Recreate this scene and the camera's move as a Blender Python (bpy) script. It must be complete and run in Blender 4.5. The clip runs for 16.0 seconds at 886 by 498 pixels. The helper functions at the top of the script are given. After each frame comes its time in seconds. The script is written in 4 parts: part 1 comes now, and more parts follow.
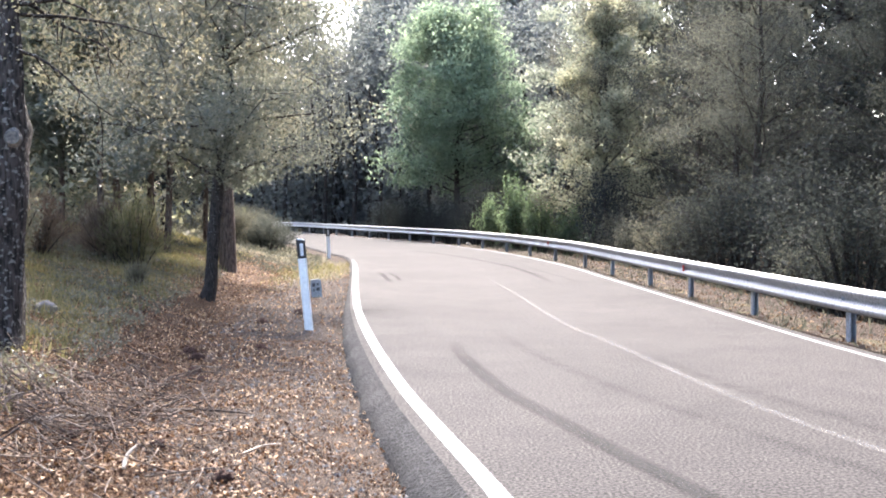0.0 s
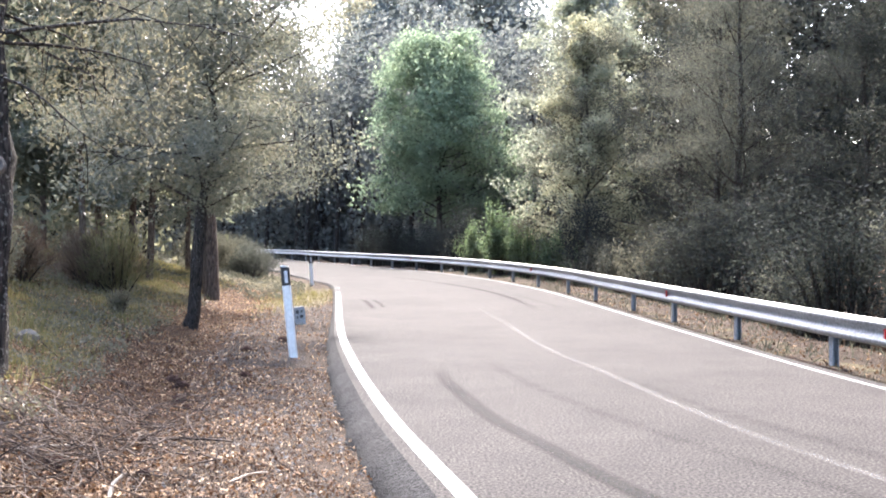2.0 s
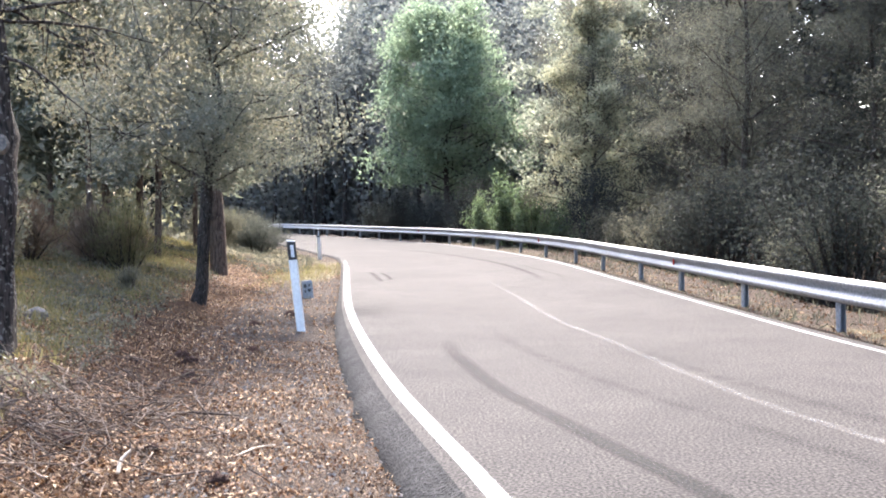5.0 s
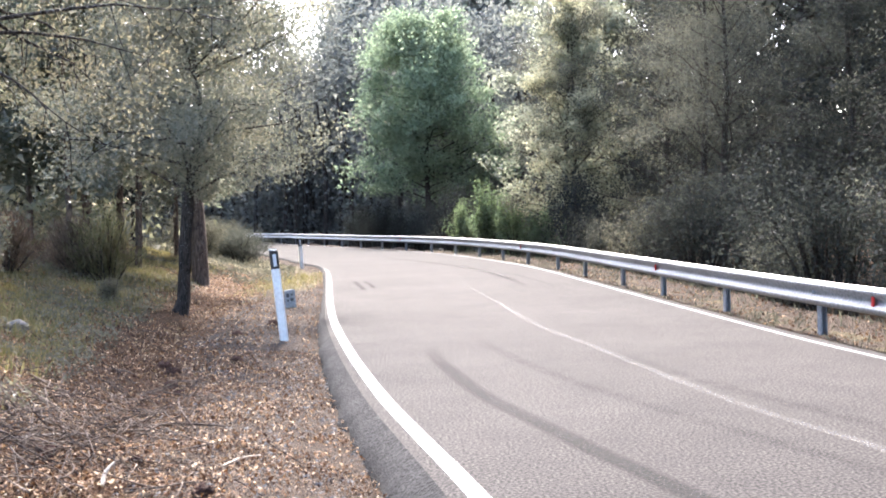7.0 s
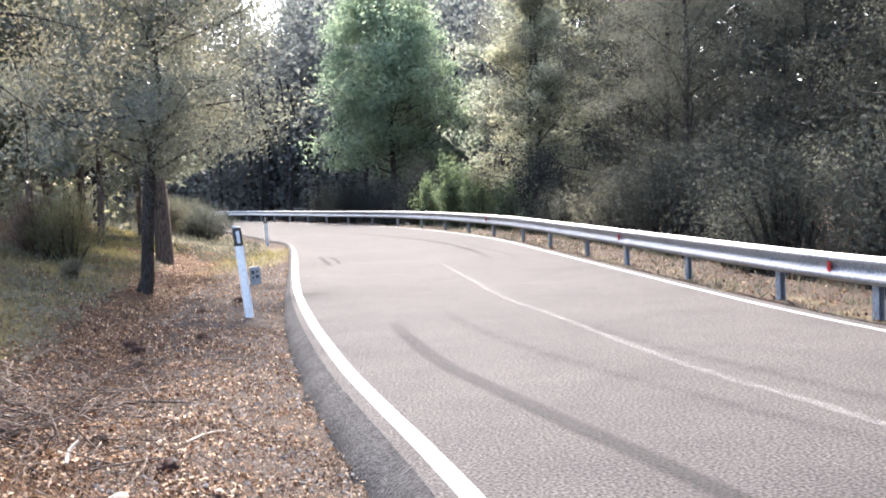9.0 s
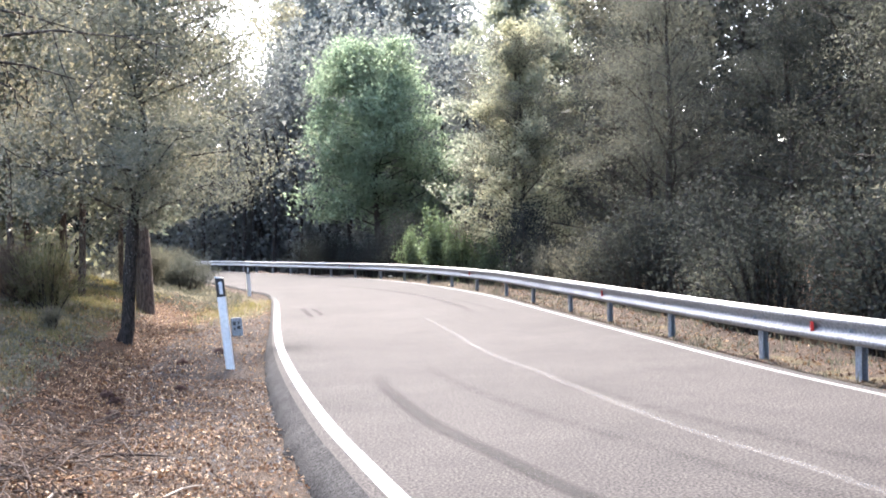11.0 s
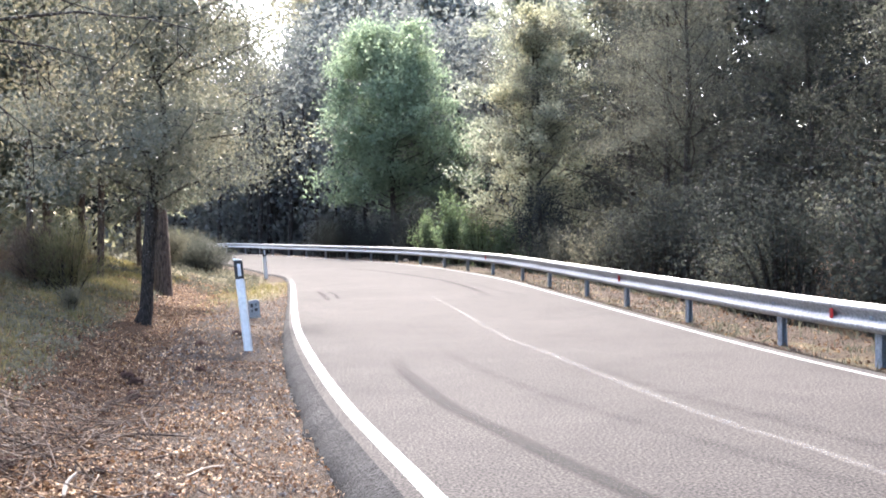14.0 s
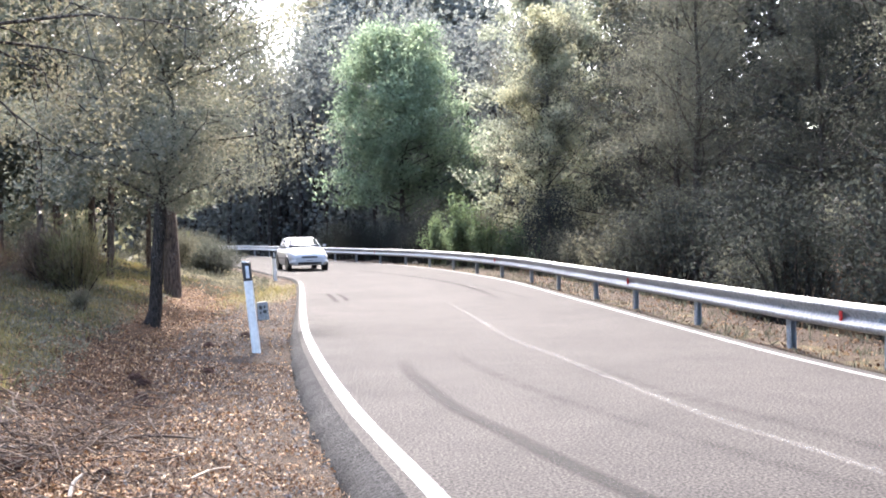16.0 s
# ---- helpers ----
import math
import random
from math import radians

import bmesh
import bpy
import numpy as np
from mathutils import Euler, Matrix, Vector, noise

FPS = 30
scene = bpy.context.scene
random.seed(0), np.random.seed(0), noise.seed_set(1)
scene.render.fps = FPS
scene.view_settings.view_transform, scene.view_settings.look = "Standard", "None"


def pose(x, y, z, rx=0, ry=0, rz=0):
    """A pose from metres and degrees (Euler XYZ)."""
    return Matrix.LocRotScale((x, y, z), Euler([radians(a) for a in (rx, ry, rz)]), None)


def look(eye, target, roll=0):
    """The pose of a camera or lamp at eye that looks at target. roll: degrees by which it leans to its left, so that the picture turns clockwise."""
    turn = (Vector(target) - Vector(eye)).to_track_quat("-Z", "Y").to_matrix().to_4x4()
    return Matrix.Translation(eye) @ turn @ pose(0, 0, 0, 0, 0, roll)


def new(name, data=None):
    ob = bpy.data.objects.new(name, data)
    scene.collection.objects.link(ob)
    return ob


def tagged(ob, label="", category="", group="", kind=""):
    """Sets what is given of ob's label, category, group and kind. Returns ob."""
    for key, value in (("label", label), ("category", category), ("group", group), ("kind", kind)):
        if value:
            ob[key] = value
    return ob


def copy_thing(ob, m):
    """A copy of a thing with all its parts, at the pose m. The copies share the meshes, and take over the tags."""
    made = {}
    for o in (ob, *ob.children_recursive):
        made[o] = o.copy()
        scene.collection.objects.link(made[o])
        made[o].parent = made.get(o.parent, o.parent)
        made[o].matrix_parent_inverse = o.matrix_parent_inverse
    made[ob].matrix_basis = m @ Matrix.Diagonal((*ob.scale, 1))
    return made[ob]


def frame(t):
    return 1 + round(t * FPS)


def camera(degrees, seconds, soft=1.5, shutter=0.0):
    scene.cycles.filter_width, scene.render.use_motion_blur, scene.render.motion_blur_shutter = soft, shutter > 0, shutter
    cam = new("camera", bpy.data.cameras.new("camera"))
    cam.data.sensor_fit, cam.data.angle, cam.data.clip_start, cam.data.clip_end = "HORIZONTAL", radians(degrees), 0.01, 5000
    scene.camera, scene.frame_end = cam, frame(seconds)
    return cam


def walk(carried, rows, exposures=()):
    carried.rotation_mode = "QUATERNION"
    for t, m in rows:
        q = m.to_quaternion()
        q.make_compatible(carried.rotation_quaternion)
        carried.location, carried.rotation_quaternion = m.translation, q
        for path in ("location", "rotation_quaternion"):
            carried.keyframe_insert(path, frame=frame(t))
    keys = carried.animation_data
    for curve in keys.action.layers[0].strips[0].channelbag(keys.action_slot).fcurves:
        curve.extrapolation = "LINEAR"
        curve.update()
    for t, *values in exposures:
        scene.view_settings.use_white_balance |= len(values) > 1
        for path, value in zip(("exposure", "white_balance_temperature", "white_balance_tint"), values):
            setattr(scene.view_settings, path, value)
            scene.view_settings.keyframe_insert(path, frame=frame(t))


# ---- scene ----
# ---- camera ----
cam = camera(47.2, 16.0, soft=1.9)
# seconds, tilt, roll and turn in degrees, place of the hand-held camera in metres
PATH = [
    (0, 87.71, 0.01, 0.03, 0.010, 0.012, 1.609), (0.5, 87.19, 1.33, -0.15, -0.019, 0.021, 1.598), (1, 87.02, 1.52, -1.05, -0.058, 0.029, 1.597),
    (1.5, 88.81, 0.65, -0.56, -0.042, 0.023, 1.609), (2, 89.21, 0.22, -0.99, -0.024, -0.003, 1.608), (2.5, 86.79, 0.90, -0.19, -0.014, -0.009, 1.600),
    (3, 87.54, 1.30, 0.14, -0.019, -0.013, 1.599), (3.5, 87.42, 1.45, 0.29, 0.000, 0.000, 1.600), (4, 87.21, 1.10, 0.03, 0.016, 0.010, 1.607),
    (4.2, 87.60, 0.97, -0.45, 0.013, 0.006, 1.609), (6.5, 87.65, 1.33, -0.55, 0.024, -0.011, 1.609), (7, 88.05, 1.69, -1.58, 0.000, -0.004, 1.603),
    (7.5, 87.90, 1.94, -0.85, 0.011, -0.013, 1.602), (8, 87.22, 2.33, -1.35, 0.011, -0.021, 1.590), (8.5, 85.66, 2.70, -1.56, 0.029, -0.039, 1.582),
    (9, 86.52, 2.71, -3.46, 0.051, -0.061, 1.592), (9.5, 88.08, 2.32, -4.27, 0.038, -0.073, 1.599), (10, 89.14, 1.79, -4.36, 0.035, -0.060, 1.601),
    (12.5, 89.58, 1.85, -4.47, 0.029, -0.030, 1.604), (13, 89.55, 1.80, -4.38, 0.030, -0.037, 1.606), (13.5, 89.24, 1.66, -4.25, 0.018, -0.035, 1.601),
    (14, 88.61, 1.38, -3.56, -0.008, -0.037, 1.600), (14.5, 88.64, 1.17, -2.73, -0.008, -0.046, 1.602), (15, 88.87, 1.04, -2.56, -0.012, -0.041, 1.603),
    (15.5, 88.95, 0.98, -2.59, -0.008, -0.033, 1.600), (16, 88.76, 1.36, -3.00, 0.019, -0.031, 1.596)]
walk(cam, [(t, pose(x, y, z, rx, ry, rz)) for t, rx, ry, rz, x, y, z in PATH], exposures=[(0.0, 2.9, 6330, 14), (16.0, 2.9, 6330, 14)])

# ---- light ----
SUN_ELEVATION, SUN_LEFT = 47.0, 2.0  # degrees; ahead of the camera and to its left
world = bpy.data.worlds.new("sky")
scene.world = world
world.use_nodes = True
wn = world.node_tree
sky = wn.nodes.new("ShaderNodeTexSky")
sky.sky_type = "NISHITA"
sky.sun_disc = False
sky.sun_elevation = radians(SUN_ELEVATION)
sky.sun_rotation = radians(-SUN_LEFT)
sky.dust_density = 3.0
wn.links.new(sky.outputs["Color"], wn.nodes["Background"].inputs["Color"])
wn.nodes["Background"].inputs["Strength"].default_value = 0.15
sun = new("sun", bpy.data.lights.new("sun", "SUN"))
sun.data.energy, sun.data.angle, sun.data.color = 2.4, radians(4.0), (1.0, 0.94, 0.86)
el, az = radians(SUN_ELEVATION), radians(SUN_LEFT)
sun_way = Vector((-math.sin(az) * math.cos(el), math.cos(az) * math.cos(el), math.sin(el)))
sun.matrix_world = look(sun_way * 60, (0, 0, 0))


# ---- materials ----
def material(name, rough=0.8, metal=0.0, spec=0.4):
    m = bpy.data.materials.new(name)
    m.use_nodes = True
    b = m.node_tree.nodes["Principled BSDF"]
    b.inputs["Roughness"].default_value = rough
    b.inputs["Metallic"].default_value = metal
    b.inputs["Specular IOR Level"].default_value = spec
    return m, m.node_tree, b


def noise_tex(t, scale, detail=4, vector=None):
    n = t.nodes.new("ShaderNodeTexNoise")
    n.inputs["Scale"].default_value = scale
    n.inputs["Detail"].default_value = detail
    if vector is None:
        vector = t.nodes.new("ShaderNodeTexCoord").outputs["Object"]
    t.links.new(vector, n.inputs["Vector"])
    return n.outputs["Fac"]


def ramp(t, fac, stops):
    r = t.nodes.new("ShaderNodeValToRGB")
    e = r.color_ramp.elements
    while len(e) < len(stops):
        e.new(0.5)
    for el_, (p, c) in zip(e, stops):
        el_.position = p
        el_.color = (*c, 1) if len(c) == 3 else c
    t.links.new(fac, r.inputs["Fac"])
    return r.outputs["Color"]


def mix(t, fac, a, b, mode="MIX"):
    m = t.nodes.new("ShaderNodeMix")
    m.data_type, m.blend_type = "RGBA", mode
    for sock, v in ((m.inputs["Factor"], fac), (m.inputs["A"], a), (m.inputs["B"], b)):
        if isinstance(v, bpy.types.NodeSocket):
            t.links.new(v, sock)
        else:
            sock.default_value = v if isinstance(v, (int, float)) else (*v, 1)
    return m.outputs["Result"]


def bump(t, b, height, strength, distance=0.01):
    n = t.nodes.new("ShaderNodeBump")
    n.inputs["Strength"].default_value = strength
    n.inputs["Distance"].default_value = distance
    t.links.new(height, n.inputs["Height"])
    t.links.new(n.outputs["Normal"], b.inputs["Normal"])


def two_scale(name, a, b_, dark, coarse, fine, rough=0.85, bumps=0.4, dist=0.01, metal=0.0, spec=0.35):
    """A surface that varies in broad patches between a and b_ and in fine grain towards dark."""
    m, t, b = material(name, rough, metal, spec)
    patch = ramp(t, noise_tex(t, coarse, 3), [(0.35, a), (0.65, b_)])
    grain = noise_tex(t, fine, 5)
    c = mix(t, ramp(t, grain, [(0.35, (0, 0, 0)), (0.62, (1, 1, 1))]), dark, patch)
    t.links.new(c, b.inputs["Base Color"])
    bump(t, b, grain, bumps, dist)
    return m


def asphalt_material():
    m, t, b = material("asphalt", 0.84, 0, 0.12)
    broad = ramp(t, noise_tex(t, 0.35, 4), [(0.3, (0.0285, 0.026, 0.0247)), (0.7, (0.0415, 0.0378, 0.0355))])
    grain = noise_tex(t, 48, 7)
    speck = ramp(t, grain, [(0.36, (0.22, 0.22, 0.23)), (0.5, (1, 1, 1)), (0.63, (2.3, 2.25, 2.2))])
    c = mix(t, 1.0, broad, speck, "MULTIPLY")
    stain = ramp(t, noise_tex(t, 1.6, 6), [(0.42, (1, 1, 1)), (0.72, (0.78, 0.78, 0.8))])
    c = mix(t, 1.0, c, stain, "MULTIPLY")
    t.links.new(c, b.inputs["Base Color"])
    bump(t, b, grain, 0.2, 0.004)
    return m


def strip_material(name, colour, opacity, edge, rough=0.7, scale=14, hole=0.45):
    """A thin layer on the road, worn away in grains and fading towards its two edges."""
    m, t, b = material(name, rough, 0, 0.16)
    out = t.nodes["Material Output"]
    grain = noise_tex(t, scale, 6)
    t.links.new(ramp(t, noise_tex(t, 50, 5), [(0.3, tuple(0.8 * c for c in colour)), (0.7, colour)]), b.inputs["Base Color"])
    uv = t.nodes.new("ShaderNodeUVMap")
    sep = t.nodes.new("ShaderNodeSeparateXYZ")
    t.links.new(uv.outputs["UV"], sep.inputs["Vector"])
    across = ramp(t, sep.outputs["X"], [(0.0, (0, 0, 0)), (edge, (1, 1, 1)), (1 - edge, (1, 1, 1)), (1.0, (0, 0, 0))])
    along = ramp(t, sep.outputs["Y"], [(0.0, (0, 0, 0)), (0.12, (1, 1, 1)), (0.8, (1, 1, 1)), (1.0, (0, 0, 0))])
    wear = ramp(t, grain, [(hole - 0.12, (0, 0, 0)), (hole + 0.1, (1, 1, 1))])
    f = mix(t, 1.0, mix(t, 1.0, across, along, "MULTIPLY"), wear, "MULTIPLY")
    f = mix(t, 1.0, f, (opacity,) * 3, "MULTIPLY")
    clear = t.nodes.new("ShaderNodeBsdfTransparent")
    ms = t.nodes.new("ShaderNodeMixShader")
    t.links.new(f, ms.inputs["Fac"])
    t.links.new(clear.outputs["BSDF"], ms.inputs[1])
    t.links.new(b.outputs["BSDF"], ms.inputs[2])
    t.links.new(ms.outputs["Shader"], out.inputs["Surface"])
    return m


def leaf_material(name, colours, through_light, rough=0.42, share=0.35, spec=0.5):
    """Leaves: each one of its own tone, glossy above, letting light through."""
    m, t, b = material(name, rough, 0, spec)
    out = t.nodes["Material Output"]
    geo = t.nodes.new("ShaderNodeNewGeometry")
    n = len(colours) - 1
    c = ramp(t, geo.outputs["Random Per Island"], [(i / n, col) for i, col in enumerate(colours)])
    patch = ramp(t, noise_tex(t, 0.9, 3), [(0.3, (0.8, 0.82, 0.84)), (0.7, (1.16, 1.15, 1.1))])
    c = mix(t, 1.0, c, patch, "MULTIPLY")
    info = t.nodes.new("ShaderNodeObjectInfo")
    tone = ramp(t, info.outputs["Random"], [(0.0, (0.8, 0.85, 0.9)), (1.0, (1.15, 1.1, 1.0))])
    c = mix(t, 1.0, c, tone, "MULTIPLY")
    t.links.new(c, b.inputs["Base Color"])
    tr = t.nodes.new("ShaderNodeBsdfTranslucent")
    t.links.new(mix(t, 1.0, c, through_light, "MULTIPLY"), tr.inputs["Color"])
    ms = t.nodes.new("ShaderNodeMixShader")
    ms.inputs["Fac"].default_value = share
    t.links.new(b.outputs["BSDF"], ms.inputs[1])
    t.links.new(tr.outputs["BSDF"], ms.inputs[2])
    t.links.new(ms.outputs["Shader"], out.inputs["Surface"])
    return m


def bark_material(name, light, dark, scale=9, patch=4.5, pale=(0.22, 0.21, 0.19), least=0.63):
    m, t, b = material(name, 0.9, 0, 0.2)
    tc = t.nodes.new("ShaderNodeTexCoord")
    mp = t.nodes.new("ShaderNodeMapping")
    mp.inputs["Scale"].default_value = (1, 1, 0.22)
    t.links.new(tc.outputs["Object"], mp.inputs["Vector"])
    ridge = noise_tex(t, scale * 4.5, 7, mp.outputs["Vector"])
    lichen = noise_tex(t, scale * patch, 6)
    c = ramp(t, ridge, [(0.38, dark), (0.6, light)])
    c = mix(t, ramp(t, lichen, [(least, (0, 0, 0)), (least + 0.07, (1, 1, 1))]), c, pale)
    t.links.new(c, b.inputs["Base Color"])
    bump(t, b, ridge, 0.9, 0.04)
    return m


def ground_material():
    """Soil under litter: brown leaf mould, grey gravelly patches beside the road, the same grey as painted shade by the
    guardrail, and mossy green up the bank.
    """
    m, t, b = material("woodland_soil", 0.95, 0, 0.15)
    fine = noise_tex(t, 70, 7)
    mid = noise_tex(t, 2.2, 5)
    soil = ramp(t, fine, [(0.3, (0.016, 0.009, 0.0055)), (0.5, (0.08, 0.045, 0.025)), (0.66, (0.24, 0.148, 0.085))])
    grey = ramp(t, fine, [(0.3, (0.014, 0.0098, 0.0075)), (0.52, (0.056, 0.0395, 0.029)), (0.66, (0.21, 0.155, 0.114))])
    moss = ramp(t, fine, [(0.3, (0.045, 0.037, 0.02)), (0.55, (0.13, 0.11, 0.06)), (0.72, (0.27, 0.225, 0.135))])
    zone = t.nodes.new("ShaderNodeAttribute")
    zone.attribute_name = "zone"
    sep = t.nodes.new("ShaderNodeSeparateColor")
    t.links.new(zone.outputs["Color"], sep.inputs["Color"])

    def blend(base, over, amount):
        add = t.nodes.new("ShaderNodeMath")
        add.operation = "ADD"
        t.links.new(amount, add.inputs[0])
        t.links.new(mid, add.inputs[1])
        return mix(t, ramp(t, add.outputs[0], [(0.75, (0, 0, 0)), (1.0, (1, 1, 1))]), base, over)
    c = blend(soil, grey, sep.outputs["Red"])
    c = blend(c, moss, sep.outputs["Green"])
    t.links.new(c, b.inputs["Base Color"])
    bump(t, b, fine, 1.0, 0.05)
    return m


ASPHALT = asphalt_material()
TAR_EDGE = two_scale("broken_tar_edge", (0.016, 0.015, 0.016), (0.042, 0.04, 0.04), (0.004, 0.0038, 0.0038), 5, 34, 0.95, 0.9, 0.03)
WHITE_LINE = strip_material("white_road_paint", (0.34, 0.333, 0.317), 0.96, 0.1, 0.65, 55, 0.37)
WORN_LINE = strip_material("worn_road_paint", (0.27, 0.26, 0.245), 0.24, 0.3, 0.65, 9, 0.46)
SKID = strip_material("tyre_rubber_mark", (0.014, 0.014, 0.015), 0.5, 0.28, 0.8, 3, 0.27)
SKID_FAINT = strip_material("faint_rubber_mark", (0.022, 0.022, 0.024), 0.2, 0.42, 0.8, 4, 0.44)
SOIL = ground_material()
GALVANISED = two_scale("galvanised_steel", (0.29, 0.295, 0.302), (0.39, 0.395, 0.405), (0.21, 0.215, 0.222), 1.3, 25, 0.5, 0.12, 0.004, 0.7, 0.5)
POST_STEEL = two_scale("weathered_post_steel", (0.3, 0.325, 0.36), (0.38, 0.405, 0.44), (0.2, 0.215, 0.235), 3, 30, 0.6, 0.2, 0.004, 0.4, 0.4)
PLASTIC_WHITE = two_scale("white_plastic", (0.74, 0.74, 0.73), (0.82, 0.82, 0.8), (0.64, 0.64, 0.62), 3, 20, 0.45, 0.05, 0.002)
PLASTIC_BLACK = two_scale("black_plastic", (0.02, 0.02, 0.022), (0.035, 0.035, 0.038), (0.015, 0.015, 0.016), 4, 25, 0.5, 0.05, 0.002)
REFLECTOR = two_scale("pale_reflector", (0.6, 0.62, 0.66), (0.68, 0.7, 0.74), (0.5, 0.52, 0.55), 10, 60, 0.25, 0.2, 0.002)
RED_REFLECTOR = two_scale("red_reflector", (0.55, 0.03, 0.03), (0.65, 0.05, 0.04), (0.4, 0.02, 0.02), 10, 60, 0.25, 0.2, 0.002)
STONE = two_scale("grey_stone", (0.14, 0.128, 0.115), (0.21, 0.19, 0.17), (0.07, 0.07, 0.07), 5, 40, 0.9, 0.6, 0.01)
MARKER_STONE = two_scale("pale_grey_marker_stone", (0.34, 0.36, 0.37), (0.45, 0.46, 0.46), (0.2, 0.21, 0.22), 6, 45, 0.9, 0.6, 0.01)
PALE_STONE = two_scale("pale_stone", (0.36, 0.29, 0.22), (0.46, 0.38, 0.3), (0.22, 0.17, 0.13), 5, 40, 0.9, 0.6, 0.01)
DARK_PRINT = two_scale("dark_print", (0.04, 0.045, 0.05), (0.06, 0.06, 0.07), (0.03, 0.03, 0.03), 10, 40, 0.7, 0.1, 0.002)
CLOD = two_scale("dark_soil_clod", (0.1, 0.05, 0.035), (0.15, 0.082, 0.058), (0.045, 0.022, 0.017), 8, 40, 0.95, 0.9, 0.03)
DEAD_WOOD = two_scale("dead_wood", (0.06, 0.04, 0.03), (0.17, 0.125, 0.09), (0.03, 0.02, 0.015), 3.5, 30, 0.9, 0.5, 0.01)
PALE_TWIG = two_scale("pale_dead_twigs", (0.14, 0.098, 0.07), (0.26, 0.2, 0.15), (0.07, 0.048, 0.034), 3, 30, 0.9, 0.5, 0.01)
BLEACHED_WOOD = two_scale("bleached_wood", (0.5, 0.42, 0.33), (0.62, 0.54, 0.44), (0.35, 0.28, 0.21), 5, 40, 0.9, 0.4, 0.01)
OAK_BARK = bark_material("oak_bark", (0.06, 0.05, 0.045), (0.01, 0.009, 0.008), 7, 3.4, (0.17, 0.163, 0.15), 0.57)
DARK_BARK = bark_material("dark_bark", (0.05, 0.04, 0.034), (0.012, 0.01, 0.009), 9)
PINE_BARK = bark_material("pine_bark", (0.135, 0.1, 0.078), (0.04, 0.029, 0.024), 7)
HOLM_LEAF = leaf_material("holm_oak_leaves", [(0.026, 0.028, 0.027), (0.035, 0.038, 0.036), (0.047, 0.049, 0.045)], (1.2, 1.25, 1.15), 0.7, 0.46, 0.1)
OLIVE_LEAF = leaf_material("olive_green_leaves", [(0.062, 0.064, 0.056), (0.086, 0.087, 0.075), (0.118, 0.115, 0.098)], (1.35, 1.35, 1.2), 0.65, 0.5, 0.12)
OAK_LEAF = leaf_material("grey_green_oak_leaves", [(0.155, 0.155, 0.125), (0.2, 0.197, 0.158), (0.27, 0.26, 0.205)], (1.4, 1.35, 1.15), 0.5, 0.54, 0.28)
# darker copy of the oak leaf, shade put into its colour
SHADE_LEAF = leaf_material("shaded_oak_leaves", [(0.118, 0.115, 0.09), (0.142, 0.138, 0.108), (0.172, 0.164, 0.128)], (1.15, 1.12, 1.0), 0.45, 0.48, 0.3)
GREEN_LEAF = leaf_material("fresh_green_leaves", [(0.138, 0.175, 0.126), (0.176, 0.215, 0.158), (0.22, 0.25, 0.189)], (1.7, 1.75, 1.5), 0.65, 0.64, 0.2)
SAPLING_LEAF = leaf_material("sapling_leaves", [(0.075, 0.1, 0.066), (0.095, 0.125, 0.083), (0.12, 0.15, 0.1)], (1.4, 1.5, 1.2), 0.65, 0.5, 0.15)
LIME_LEAF = leaf_material("yellow_green_leaves", [(0.196, 0.205, 0.162), (0.253, 0.254, 0.202), (0.322, 0.308, 0.252)], (1.45, 1.5, 1.35), 0.65, 0.56, 0.2)
# distant leaves: haze is mixed into this lighter, greyer colour
FAR_HAZE_LEAF = leaf_material("haze_grey_forest_leaves", [(0.095, 0.101, 0.103), (0.119, 0.125, 0.125), (0.152, 0.153, 0.152)], (1.4, 1.45, 1.35), 0.7, 0.52, 0.12)
NEEDLES = leaf_material("pine_needles", [(0.099, 0.105, 0.084), (0.138, 0.14, 0.113), (0.187, 0.178, 0.147)], (1.6, 1.65, 1.4), 0.65, 0.54, 0.2)
# distant needles, paled in colour to stand for haze
FAR_HAZE_NEEDLES = leaf_material("haze_paled_conifer_needles", [(0.188, 0.196, 0.188), (0.237, 0.241, 0.231), (0.3, 0.293, 0.281)], (1.5, 1.55, 1.45), 0.7, 0.56, 0.12)
DRY_TWIG = leaf_material("dry_bush_twigs", [(0.105, 0.075, 0.057), (0.155, 0.115, 0.086), (0.22, 0.17, 0.125)], (1.3, 1.1, 0.9), 0.8, 0.4, 0.2)
LITTER = leaf_material("dry_fallen_leaves", [(0.035, 0.016, 0.008), (0.105, 0.049, 0.024), (0.2, 0.103, 0.051), (0.31, 0.184, 0.098), (0.72, 0.52, 0.33)], (1.0, 0.8, 0.6), 0.65, 0.12, 0.25)
GRASS = leaf_material("grass_blades", [(0.125, 0.118, 0.065), (0.175, 0.162, 0.092), (0.27, 0.238, 0.145)], (1.3, 1.25, 0.85), 0.6, 0.4, 0.25)


# ---- building helpers ----
def part(name, data, mat, parent=None, label=""):
    """Links a bmesh or a mesh as one object, under a thing or a part."""
    if isinstance(data, bmesh.types.BMesh):
        me = bpy.data.meshes.new(name)
        data.to_mesh(me)
        data.free()
    else:
        me = data
    if not me.materials:
        me.materials.append(mat)
    ob = new(name, me)
    ob.parent = parent
    if label:
        tagged(ob, label)
    return ob


